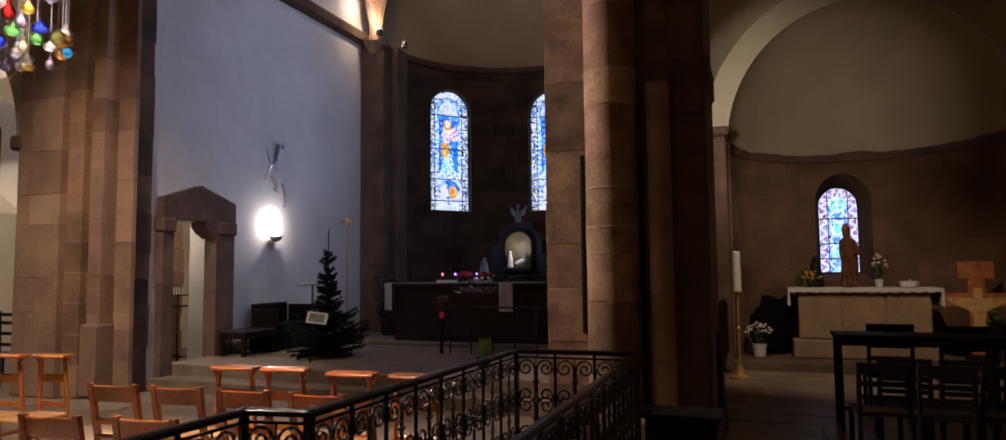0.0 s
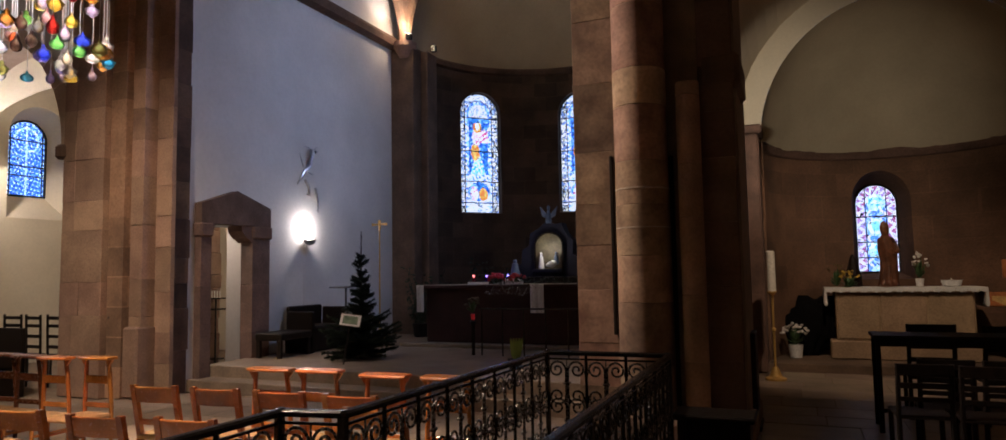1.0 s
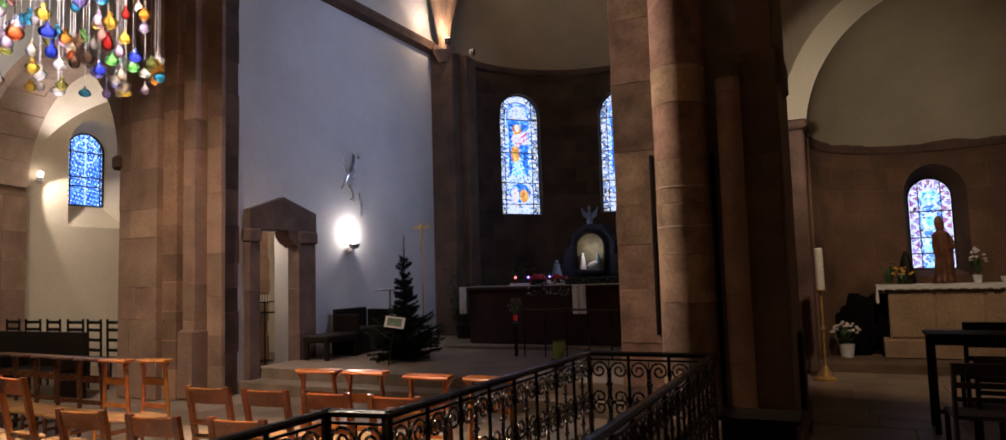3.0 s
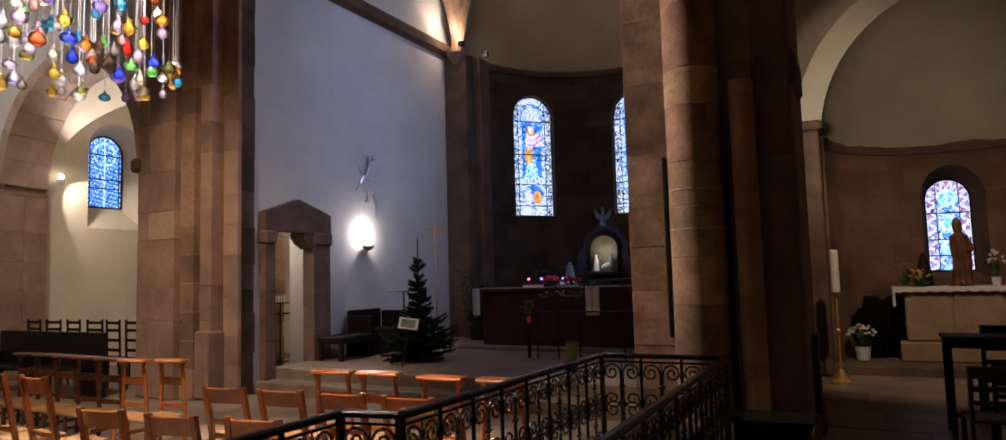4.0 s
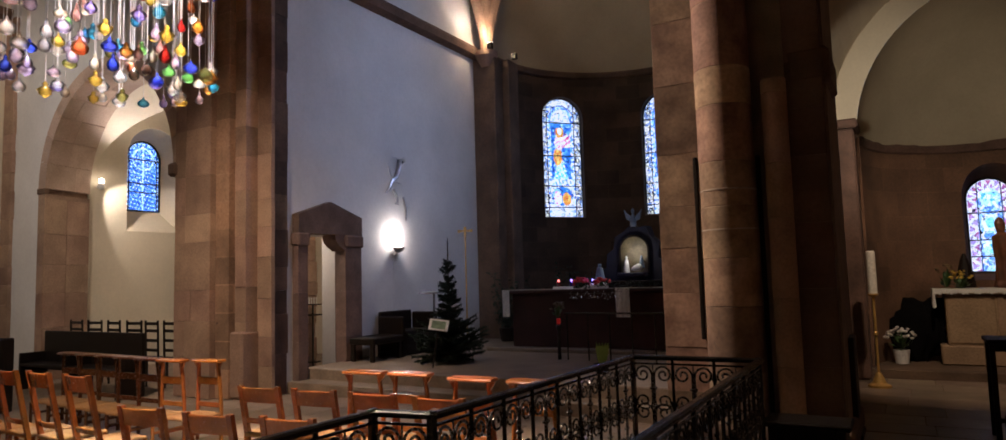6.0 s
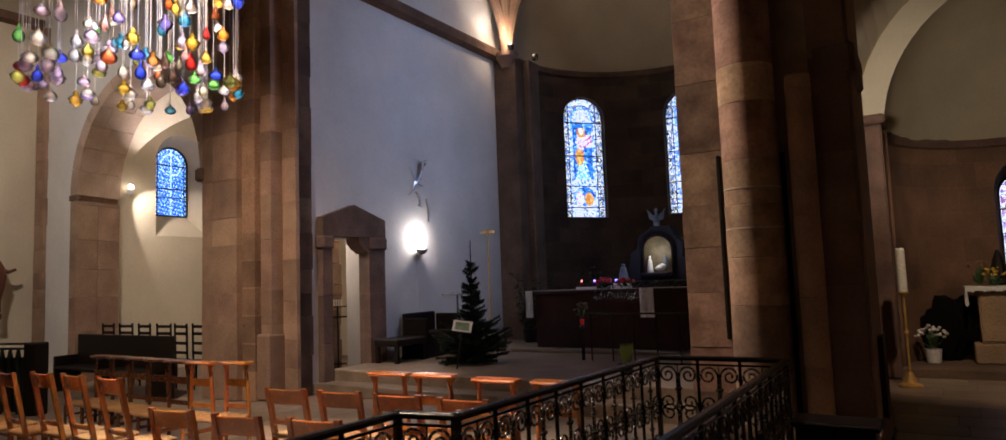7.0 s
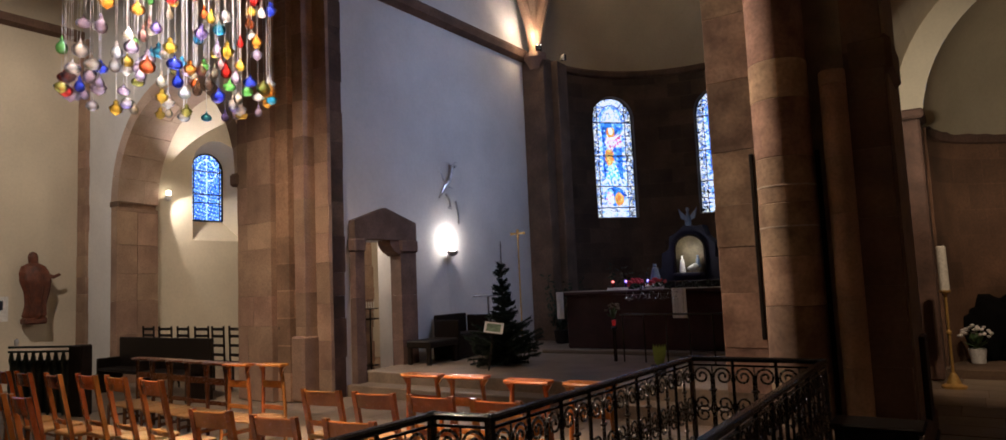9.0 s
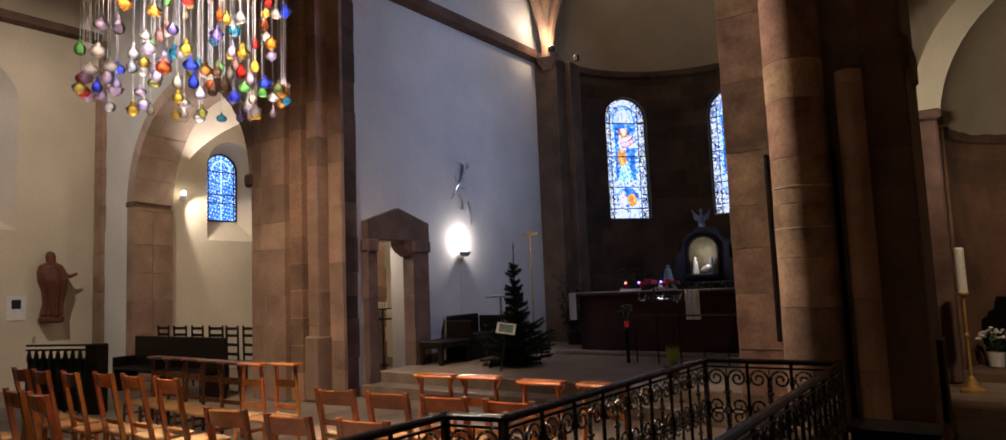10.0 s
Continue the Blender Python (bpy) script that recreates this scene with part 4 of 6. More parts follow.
def chair(label, wid=0.42, back=0.84, lean=0.05):
    """Origin on the floor under the back; faces +y."""
    c = thing("church_chair", label, "chair", group="rows of church chairs")
    w = wid / 2
    for sx in (-1, 1):
        bm = bmesh.new()
        x = sx * (w - 0.02)
        for (ya, za), (yb, zb) in (((0.02, 0), (0.03, 0.44)), ((0.03, 0.44), (-lean, back))):
            vs = []
            for y, z in ((ya, za), (yb, zb)):
                vs += [bm.verts.new((x + a * 0.021, y + b * 0.018, z)) for a, b in ((-1, -1), (1, -1), (1, 1), (-1, 1))]
            for k in range(4):
                bm.faces.new((vs[k], vs[(k + 1) % 4], vs[4 + (k + 1) % 4], vs[4 + k]))
            bm.faces.new(vs[:4])
            bm.faces.new(vs[4:])
        part("rear_leg", bm, WOOD, c)
        part("front_leg", lathe([(0.017, 0), (0.02, 0.06), (0.02, 0.44)], 8), WOOD, c, m=Matrix.Translation((x, 0.37, 0)))
        part("side_stretcher", boxed(x - 0.01, x + 0.01, 0.03, 0.37, 0.19, 0.215, 0.004), WOOD, c)

    def rail(z0, z1, bow=0.015, th=0.02):
        y = lambda z: 0.03 - (lean + 0.03) * max(z - 0.44, 0) / (back - 0.44)
        bm = bmesh.new()
        n = 6
        rows = []
        for k in range(n + 1):
            x = -w + 0.03 + (wid - 0.06) * k / n
            o = -bow * (1 - (2 * k / n - 1) ** 2)
            rows.append([bm.verts.new((x, y(z) + o + s * th / 2, z)) for z, s in ((z0, -1), (z1 - 0.009, -1), (z1 - 0.002, -0.6), (z1, 0), (z1 - 0.002, 0.6), (z1 - 0.009, 1), (z0, 1))])
        for a, b in zip(rows, rows[1:]):
            for k in range(7):
                bm.faces.new((a[k], b[k], b[(k + 1) % 7], a[(k + 1) % 7]))
        bm.faces.new(rows[0])
        bm.faces.new(rows[-1][::-1])
        return bm
    part("top_rail", rail(back - 0.135, back - 0.012), WOOD, c)
    part("back_rail", rail(0.53, 0.575), WOOD, c)
    part("front_stretcher", boxed(-w + 0.02, w - 0.02, 0.36, 0.38, 0.26, 0.285, 0.004), WOOD, c)
    part("rear_stretcher", boxed(-w + 0.02, w - 0.02, 0.015, 0.035, 0.22, 0.245, 0.004), WOOD, c)
    s = boxed(-w + 0.005, w - 0.005, 0.0, 0.4, 0.415, 0.455, 0.012)
    part("seat", s, RUSH, c, "woven rush seat")
    return c


def prie_dieu(label, wood):
    """A kneeling chair; its arm board is towards +y."""
    c = thing("kneeling_chair", label, "kneeling chair", group="rows of kneeling chairs")
    bm = bmesh.new()
    n = 10
    rows = []
    for k in range(n + 1):
        x = -0.205 + 0.41 * k / n
        e = (2 * k / n - 1) ** 2
        y0, y1 = -0.075 + 0.02 * e, 0.075 - 0.01 * e
        rows.append([bm.verts.new((x, y, z)) for y, z in ((y0 + 0.006, 0.842), (y0 - 0.002, 0.848), (y0 - 0.002, 0.856), (y0 + 0.004, 0.864), (y0 + 0.016, 0.868), (y1, 0.87), (y1, 0.846))])
    for a, b in zip(rows, rows[1:]):
        for k in range(7):
            bm.faces.new((a[k], b[k], b[(k + 1) % 7], a[(k + 1) % 7]))
    bm.faces.new(rows[0])
    bm.faces.new(rows[-1][::-1])
    part("arm_board", bm, wood, c)
    for sx in (-1, 1):
        bm = bmesh.new()
        tube([(sx * 0.19, 0.02, 0), (sx * 0.185, 0.02, 0.4), (sx * 0.165, 0.01, 0.7), (sx * 0.15, 0.0, 0.845)], 0.021, 8, bm)
        part("post", bm, wood, c)
        part("front_leg", tube([(sx * 0.19, -0.36, 0), (sx * 0.19, -0.36, 0.3)], 0.018, 8), wood, c)
        part("bracket", prism([(0, 0), (0.07, 0.1), (0, 0.1)], 0.02, m=Matrix.Translation((sx * 0.15, -0.01, 0.742)) @ Matrix.Diagonal((sx, 1, 1, 1))), wood, c)
        part("side_stretcher", boxed(sx * 0.19 - 0.01, sx * 0.19 + 0.01, -0.36, 0.02, 0.14, 0.165, 0.003), wood, c)
    part("rail", boxed(-0.17, 0.17, 0.0, 0.02, 0.60, 0.68, 0.004), wood, c)
    part("rail", boxed(-0.18, 0.18, 0.01, 0.03, 0.36, 0.41, 0.004), wood, c)
    part("seat", boxed(-0.2, 0.2, -0.38, 0.03, 0.28, 0.315, 0.012), RUSH, c, "woven rush kneeler")
    return c


CHAIR = chair("honey-coloured wooden church chair with a rush seat")
TALL = chair("tall-backed honey-coloured church chair with a rush seat", 0.4, 1.0, 0.08)
KNEEL = prie_dieu("honey-coloured wooden kneeling chair with a flat arm board", WOOD)
KNEEL_DARK = prie_dieu("dark brown wooden kneeling chair with a flat arm board", BROWNWOOD)
rnd = random.Random(21)
rows = [(-4.49, 3.79, -7), (-3.93, 3.84, -6), (-3.37, 3.88, -5), (-2.78, 3.9, -5), (-2.35, 3.55, -5),
        (-4.54, 2.82, -8), (-3.86, 2.85, -7), (-3.25, 2.96, -7), (-2.72, 2.7, -6)]
for k, (x, y, a) in enumerate(rows):
    m = pose(x, y, 0, 0, 0, -a)
    if k == 0:
        CHAIR.matrix_basis = m
    else:
        copy_thing(CHAIR, m)
left = [(-5.56, 2.96, 3), (-6.13, 2.96, 4), (-6.62, 2.94, 3), (-7.05, 2.84, 5), (-7.6, 2.8, 3), (-8.1, 2.8, 3),
        (-5.65, 2.06, 4), (-6.13, 2.07, 3), (-6.75, 2.05, 3), (-7.5, 2.05, 3), (-5.45, 1.45, 4)]
for k, (x, y, a) in enumerate(left):
    m = pose(x, y, 0, 0, 0, -a)
    if k == 0:
        TALL.matrix_basis = m
    else:
        copy_thing(TALL, m)
kn = [(-4.12, 4.6, 6), (-3.64, 4.64, 4), (-2.96, 4.57, 2), (-2.42, 4.6, 2), (-6.5, 4.76, 2), (-6.96, 4.64, 3)]
for k, (x, y, a) in enumerate(kn):
    m = pose(x, y, 0, 0, 0, a)
    if k == 0:
        KNEEL.matrix_basis = m
    else:
        copy_thing(KNEEL, m)
for k, (x, y, a) in enumerate([(-7.42, 4.66, 3), (-7.86, 4.68, 3), (-8.3, 4.7, 2), (-8.76, 4.72, 3), (-9.2, 4.74, 3)]):
    m = pose(x, y, 0, 0, 0, a)
    if k == 0:
        KNEEL_DARK.matrix_basis = m
    else:
        copy_thing(KNEEL_DARK, m)

# ---- wrought iron railing round the crypt stairs ----


def scroll_mesh():
    """Pairs of volutes joined by short upright bars, as wide as one bay."""
    bm = bmesh.new()
    for sx in (-1, 1):
        for zc, sz in ((0.79, 1), (0.56, -1), (0.47, 1), (0.24, -1)):
            pts = []
            for k in range(30):
                f = k / 29
                a = math.pi - f * 1.6 * 2 * math.pi
                r = 0.078 * (1 - 0.82 * f)
                pts.append((sx * (0.09 + r * math.cos(a)), 0, zc + sz * r * math.sin(a)))
            tube(pts, 0.0095, 6, bm)
        tube([(sx * 0.012, 0, 0.79), (sx * 0.012, 0, 0.56)], 0.0075, 5, bm)
        tube([(sx * 0.012, 0, 0.47), (sx * 0.012, 0, 0.24)], 0.0075, 5, bm)
    for z in (0.675, 0.515, 0.355):
        box(bm, -0.03, 0.03, -0.012, 0.012, z - 0.01, z + 0.01)
    tube([(0, 0, 0.14), (0, 0, 0.88)], 0.006, 5, bm)
    return solid(bm)


# one scroll mesh for the lit sides, one in black iron for the unlit side
SCROLL, UNLIT_SCROLL, BAR = None, None, None


def railing(name, a, b, label, spacing=0.36, scrolls=GLINT_IRON):
    global SCROLL, UNLIT_SCROLL, BAR
    a, b = Vector((*a, 0)), Vector((*b, 0))
    L = (b - a).length
    r = thing(name, label, "railing", Matrix.Translation(a) @ pose(0, 0, 0, 0, 0, math.degrees(math.atan2(b.y - a.y, b.x - a.x))), group="stair railing")
    hr = bmesh.new()
    box(hr, -0.02, L + 0.02, -0.03, 0.03, 0.915, 0.955, 0.012)
    part("handrail", hr, IRON, r)
    part("top_bar", boxed(0, L, -0.012, 0.012, 0.875, 0.89, 0.003), IRON, r)
    part("bottom_bar", boxed(0, L, -0.014, 0.014, 0.13, 0.15, 0.003), IRON, r)
    if SCROLL is None:
        SCROLL, UNLIT_SCROLL = scroll_mesh(), scroll_mesh()
        BAR = solid(lathe([(0.014, 0), (0.014, 0.5), (0.024, 0.52), (0.024, 0.55), (0.014, 0.57), (0.014, 0.74), (0.022, 0.76), (0.014, 0.79), (0.014, 0.93)], 8))
    n = max(round(L / spacing), 1)
    for k in range(n + 1):
        part("baluster", BAR, IRON, r, m=Matrix.Translation((L * k / n, 0, 0)))
        if k < n:
            part("scrollwork", UNLIT_SCROLL if scrolls is IRON else SCROLL, scrolls, r, smooth=True, m=Matrix.Translation((L * (k + 0.5) / n, 0, 0)))
    for x in (0, L):
        part("post", boxed(x - 0.017, x + 0.017, -0.017, 0.017, 0, 0.96, 0.004), IRON, r)
    return r


LBL = "black wrought iron railing with scrolls round the crypt stairs"
railing("stair_railing", (-2.12, 2.9), (-2.01, 5.70), LBL)
railing("stair_railing", (-2.01, 5.72), (-0.97, 5.76), LBL)
# unlit side: its shade is put in by scrolls of plain black iron
railing("stair_railing", (-0.95, 5.74), (-0.93, 2.3), LBL, scrolls=IRON)
railing("stair_railing", (-2.14, 2.9), (-2.48, 2.84), LBL)
railing("stair_railing", (-2.48, 2.82), (-2.5, 2.0), LBL)

# ---- glass chandelier ----
TINTS = [("clear", (0.95, 0.96, 1.0)), ("amber", (0.95, 0.55, 0.08)), ("red", (0.8, 0.05, 0.03)), ("green", (0.35, 0.8, 0.3)), ("cobalt", (0.06, 0.14, 0.85)),
         ("violet", (0.5, 0.42, 0.85)), ("turquoise", (0.08, 0.55, 0.85)), ("orange", (0.95, 0.32, 0.05)), ("lilac", (0.85, 0.75, 0.95)), ("yellow", (0.95, 0.75, 0.15)),
         ("smoke", (0.3, 0.19, 0.13)), ("rose", (0.95, 0.65, 0.65)), ("olive", (0.6, 0.6, 0.2)), ("pearl", (0.95, 0.9, 0.8))]
WEIGHTS = [0, 0, 0, 0, 0, 0, 5, 8, 8, 3, 4, 6, 9, 9, 13, 1, 1, 1, 2, 2, 2, 3, 4, 4, 5, 6, 6, 7, 7, 8, 8, 8, 9, 9, 10, 11, 11, 12, 13, 13, 13]
GLASS = [coloured_glass(n + "_blown_glass", tuple(0.08 + 0.92 * v for v in c)) for n, c in TINTS]
THREAD = material("nylon_thread", (0.75, 0.75, 0.78), 0.4, dark=0.9, bump=0.0)
SHAPES = [[(0.005, 0.125), (0.008, 0.11), (0.016, 0.1), (0.012, 0.088), (0.03, 0.074), (0.064, 0.045), (0.078, 0.005), (0.068, -0.034), (0.04, -0.058), (0.006, -0.064)],
          [(0.005, 0.105), (0.008, 0.09), (0.018, 0.078), (0.014, 0.066), (0.045, 0.05), (0.07, 0.024), (0.078, 0.0), (0.066, -0.03), (0.038, -0.046), (0.006, -0.05)],
          [(0.005, 0.14), (0.01, 0.12), (0.02, 0.1), (0.014, 0.086), (0.026, 0.07), (0.05, 0.035), (0.056, 0.0), (0.046, -0.036), (0.024, -0.055), (0.006, -0.058)],
          [(0.005, 0.13), (0.012, 0.115), (0.034, 0.095), (0.022, 0.072), (0.05, 0.05), (0.08, 0.018), (0.06, -0.01), (0.066, -0.026), (0.03, -0.05), (0.008, -0.07)]]


def chandelier(cx, cy, zlow, r):
    rnd = random.Random(14)
    c = thing("glass_chandelier", "chandelier of many coloured blown glass drops on threads", "chandelier", Matrix.Translation((cx, cy, zlow)))
    meshes = {}
    top = 2.7
    rings = ((r, 50), (r * 0.86, 44), (r * 0.68, 34), (r * 0.46, 22), (r * 0.22, 10))
    for rr, n in rings:
        part("hanging_ring", tube([(rr * math.cos(k * math.pi / 16), rr * math.sin(k * math.pi / 16), top) for k in range(33)], 0.01, 6), THREAD, c)
    for k in range(4):
        a = math.pi / 4 * k
        part("spoke", tube([(-r * math.cos(a), -r * math.sin(a), top), (r * math.cos(a), r * math.sin(a), top)], 0.01, 6), THREAD, c)
        part("cable", tube([(r * math.cos(2 * a), r * math.sin(2 * a), top), (0.1 * math.cos(2 * a), 0.1 * math.sin(2 * a), 9.3 - zlow)], 0.005, 5), THREAD, c)
    for q, (rr, n) in enumerate(rings):
        for k in range(n):
            a = 2 * math.pi * (k + 0.5 * (q % 2)) / n + rnd.uniform(-0.03, 0.03)
            x, y = rr * math.cos(a), rr * math.sin(a)
            lows = [rnd.uniform(0.0, 0.06), rnd.uniform(0.18, 0.5), rnd.uniform(0.5, 1.1), rnd.uniform(0.9, 1.5)]
            z = lows[0 if q == 0 and k % 2 == 0 else (k * 3 + q + (k // 4)) % 4] + 0.05
            si, gi = rnd.randrange(4), rnd.choice(WEIGHTS)
            if (si, gi) not in meshes:
                me = solid(lathe(SHAPES[si], 18))
                me.materials.append(GLASS[gi])
                me.polygons.foreach_set("use_smooth", [True] * len(me.polygons))
                meshes[si, gi] = me
            sc = rnd.uniform(0.64, 0.84)
            d = part("glass_drop", meshes[si, gi], GLASS[gi], c, m=Matrix.Translation((x, y, z)) @ Matrix.Diagonal((sc, sc, sc * 0.96, 1)))
            part("thread", tube([(0, 0, 0.1), (0, 0, (top - z) / (sc * 0.96))], 0.003, 4), THREAD, d)
    return c


chandelier(-5.47, 3.02, 3.32, 0.81)

# ---- choir things ----
RED = material("dark_red_cloth", (0.045, 0.013, 0.01), 0.9, dark=0.55, scale=4, fine=90, bump=0.4)
GREEN = material("fir_needles", (0.018, 0.038, 0.016), 0.8, dark=0.4, scale=6, fine=60, bump=0.3, vary=0.3)
LEAF = material("green_leaf", (0.06, 0.13, 0.035), 0.6, dark=0.6, scale=8, fine=50, bump=0.2)
BARK = material("bark", (0.07, 0.045, 0.03), 0.9, dark=0.6, scale=9, fine=50, bump=0.6)
STEEL = material("grey_metal", (0.38, 0.38, 0.4), 0.4, metal=0.8, dark=0.5, scale=6, fine=40, bump=0.2)
WHITEP = material("white_ceramic", (0.82, 0.82, 0.80), 0.3, dark=0.9, scale=5, fine=30, bump=0.05)
POLY = material("carved_wood", (0.16, 0.042, 0.015), 0.55, dark=0.4, scale=7, fine=35, bump=0.6)
PETAL = material("white_petals", (0.82, 0.78, 0.74), 0.7, dark=0.75, scale=12, fine=60, bump=0.4)
REDP = material("red_petals", (0.6, 0.025, 0.03), 0.7, dark=0.5, scale=12, fine=60, bump=0.4)
YELP = material("yellow_petals", (0.72, 0.48, 0.06), 0.7, dark=0.6, scale=12, fine=60, bump=0.4)
PAPER = material("printed_paper", (0.78, 0.77, 0.74), 0.8, dark=0.9, scale=6, fine=40, bump=0.05)
BLUEST = material("pale_blue_paint", (0.17, 0.24, 0.36), 0.5, dark=0.7, scale=8, fine=40, bump=0.3)
DARKBLUE = material("midnight_cloth", (0.012, 0.013, 0.035), 0.85, dark=0.6, scale=5, fine=60, bump=0.3)
TAN = material("altar_limestone", (0.42, 0.29, 0.17), 0.75, dark=0.7, scale=3, fine=30, bump=0.35, vary=0.12)


def high_altar():
    a = thing("high_altar", "altar covered in dark red cloth with white linen ends", "altar", Matrix.Translation((-4.75, 11.35, 0.34)) @ Matrix.Diagonal((1, 1, 1.045, 1)))
    part("altar_step", boxed(-1.9, 1.7, -0.6, 0.55, 0, 0.06, 0.01), FLAG, a)
    part("body", boxed(-1.5, 1.45, -0.3, 0.35, 0.06, 0.98, 0.015), RED, a)
    part("mensa", boxed(-1.63, 1.6, -0.37, 0.4, 0.98, 1.04, 0.015), RED, a)
    for x0, x1, z0 in ((-1.66, -1.52, 0.58), (0.58, 0.82, 0.58)):
        bm = bmesh.new()
        rows = []
        n = 8
        for k in range(n + 1):
            x = x0 + (x1 - x0) * k / n
            o = 0.012 * math.sin(k * 2.4)
            rows.append([bm.verts.new((x, -0.39 + o, 1.05)), bm.verts.new((x, -0.385 + o * 2, z0)), bm.verts.new((x, -0.375 + o * 2, z0)), bm.verts.new((x, -0.375 + o, 1.05))])
        for p, q in zip(rows, rows[1:]):
            for k in range(4):
                bm.faces.new((p[k], q[k], q[(k + 1) % 4], p[(k + 1) % 4]))
        bm.faces.new(rows[0])
        bm.faces.new(rows[-1][::-1])
        part("linen_end", bm, LINEN, a, "hanging white linen")
    part("altar_cloth", boxed(-1.6, 1.58, -0.35, 0.38, 1.04, 1.05, 0.003), material("altar_top_cloth", (0.3, 0.26, 0.2), 0.9, dark=0.6), a, "dull beige top cloth")
    return a


high_altar()


def crib():
    """Nativity case on a gradine behind the altar: plain shapes in a lit glazed niche."""
    c = thing("nativity_case", "dark nativity case with a lit arched glass niche", "display case", Matrix.Translation((-4.14, 11.75, 0.34)))
    part("stand", boxed(-0.75, 0.75, -0.1, 0.5, 0, 1.22, 0.02), DARKWOOD, c)
    bm = bmesh.new()
    prism([(-0.72, 1.22), (0.6, 1.22), (0.56, 1.55), (0.44, 1.62), (0.46, 1.86), (0.3, 2.02), (0.24, 2.2), (0.06, 2.18), (-0.06, 2.24), (-0.2, 2.12), (-0.38, 2.02), (-0.4, 1.8), (-0.54, 1.72), (-0.56, 1.46), (-0.7, 1.4)], 0.3, bm, Matrix.Translation((0, 0.18, 0)))
    part("case_back", bm, DARKBLUE, c)
    arch = [(-0.27, 1.3)] + [(-0.27 * math.cos(math.pi * k / 12), 1.78 + 0.25 * math.sin(math.pi * k / 12)) for k in range(13)] + [(0.27, 1.3)]
    part("niche_frame", tube([(x, 0.14, z) for x, z in arch], 0.018, 6), DARKWOOD, c)
    part("niche_back", prism(arch, 0.01, m=Matrix.Translation((0, 0.165, 0))), material("niche_lining", (0.16, 0.13, 0.07), 0.6, dark=0.5, scale=9), c)
    st = lambda h, r: [(r, 0), (r * 1.05, h * 0.1), (r * 0.75, h * 0.5), (r * 0.6, h * 0.75), (r * 0.28, h * 0.8), (r * 0.42, h * 0.9), (r * 0.3, h)]
    part("figurine", lathe(st(0.3, 0.055), 12), WHITEP, c, "plain pale figurine", m=Matrix.Translation((-0.12, 0.06, 1.36)))
    part("figurine", lathe(st(0.22, 0.05), 12), BLUEST, c, "plain blue figurine", m=Matrix.Translation((0.16, 0.08, 1.44)))
    part("niche_floor", boxed(-0.26, 0.26, -0.08, 0.16, 1.28, 1.36, 0.02), DARKBLUE, c)
    part("figurine", lathe([(0.02, 0), (0.06, 0.06), (0.09, 0.2), (0.06, 0.27), (0.01, 0.3)], 10), WHITEP, c, "plain white figurine", m=Matrix.Translation((-0.02, 0.03, 1.42)) @ pose(0, 0, 0, 0, 76, 0) @ Matrix.Diagonal((0.7, 0.7, 0.7, 1)))
    part("figurine", lathe(st(0.3, 0.09), 12), BLUEST, c, "plain blue figurine", m=Matrix.Translation((-0.62, 0.0, 1.24)))
    return c


crib()
lamp("crib_lamp", "POINT", 4.0, (1.0, 0.92, 0.75), Matrix.Translation((-4.12, 11.68, 2.08)), 0.03)


# winged ornament above the case
wg = bmesh.new()
lathe([(0.05, 0), (0.06, 0.05), (0.035, 0.2), (0.02, 0.24), (0.035, 0.3), (0.01, 0.34)], 10, wg)
for sx in (-1, 1):
    prism([(sx * 0.02, 0.16), (sx * 0.12, 0.26), (sx * 0.17, 0.32), (sx * 0.13, 0.14), (sx * 0.04, 0.1)], 0.03, wg)
tagged(part("ornament_statue", wg, BLUEST, m=Matrix.Translation((-4.15, 11.95, 2.54))), "small pale blue winged ornament on the case", "statue")


def flowers(name, label, m, petal, n=14, r=0.14, h=0.2, pot=None, potr=0.07, poth=0.14, seed=1):
    rnd = random.Random(seed)
    t = thing(name, label, "flowers", m)
    base = 0
    if pot is not None:
        part("pot", lathe([(potr * 0.75, 0), (potr * 0.8, 0.01), (potr, poth), (potr * 0.94, poth), (potr * 0.8, poth - 0.03)], 18), pot, t)
        base = poth
    lv = bmesh.new()
    for k in range(26):
        a, e = rnd.uniform(0, 6.28), rnd.uniform(0.2, 1.3)
        d = Vector((math.cos(a) * math.cos(e), math.sin(a) * math.cos(e), math.sin(e)))
        p = d * r * rnd.uniform(0.6, 1.1)
        p.z = base + h * 0.1 + p.z * h / r * 0.8
        s = Vector((-d.y, d.x, 0)).normalized() * 0.025 if abs(d.z) < 0.99 else Vector((0.02, 0, 0))
        f = [Vector((0, 0, base)), p * 0.6 + Vector((0, 0, base * 0.4)) + s, p, p * 0.6 + Vector((0, 0, base * 0.4)) - s]
        lv.faces.new([lv.verts.new(v) for v in f])
    part("foliage", lv, LEAF, t)
    for k in range(n):
        a, rr = rnd.uniform(0, 6.28), r * math.sqrt(rnd.random())
        bm = bmesh.new()
        bmesh.ops.create_icosphere(bm, subdivisions=1, radius=rnd.uniform(0.022, 0.04))
        for v in bm.verts:
            v.co *= rnd.uniform(0.75, 1.2)
            v.co.z *= 0.7
        part("blossom", bm, petal, t, m=Matrix.Translation((rr * math.cos(a), rr * math.sin(a), base + h * (1 - 0.45 * (rr / r) ** 2) + rnd.uniform(-0.03, 0.03))))
    return t


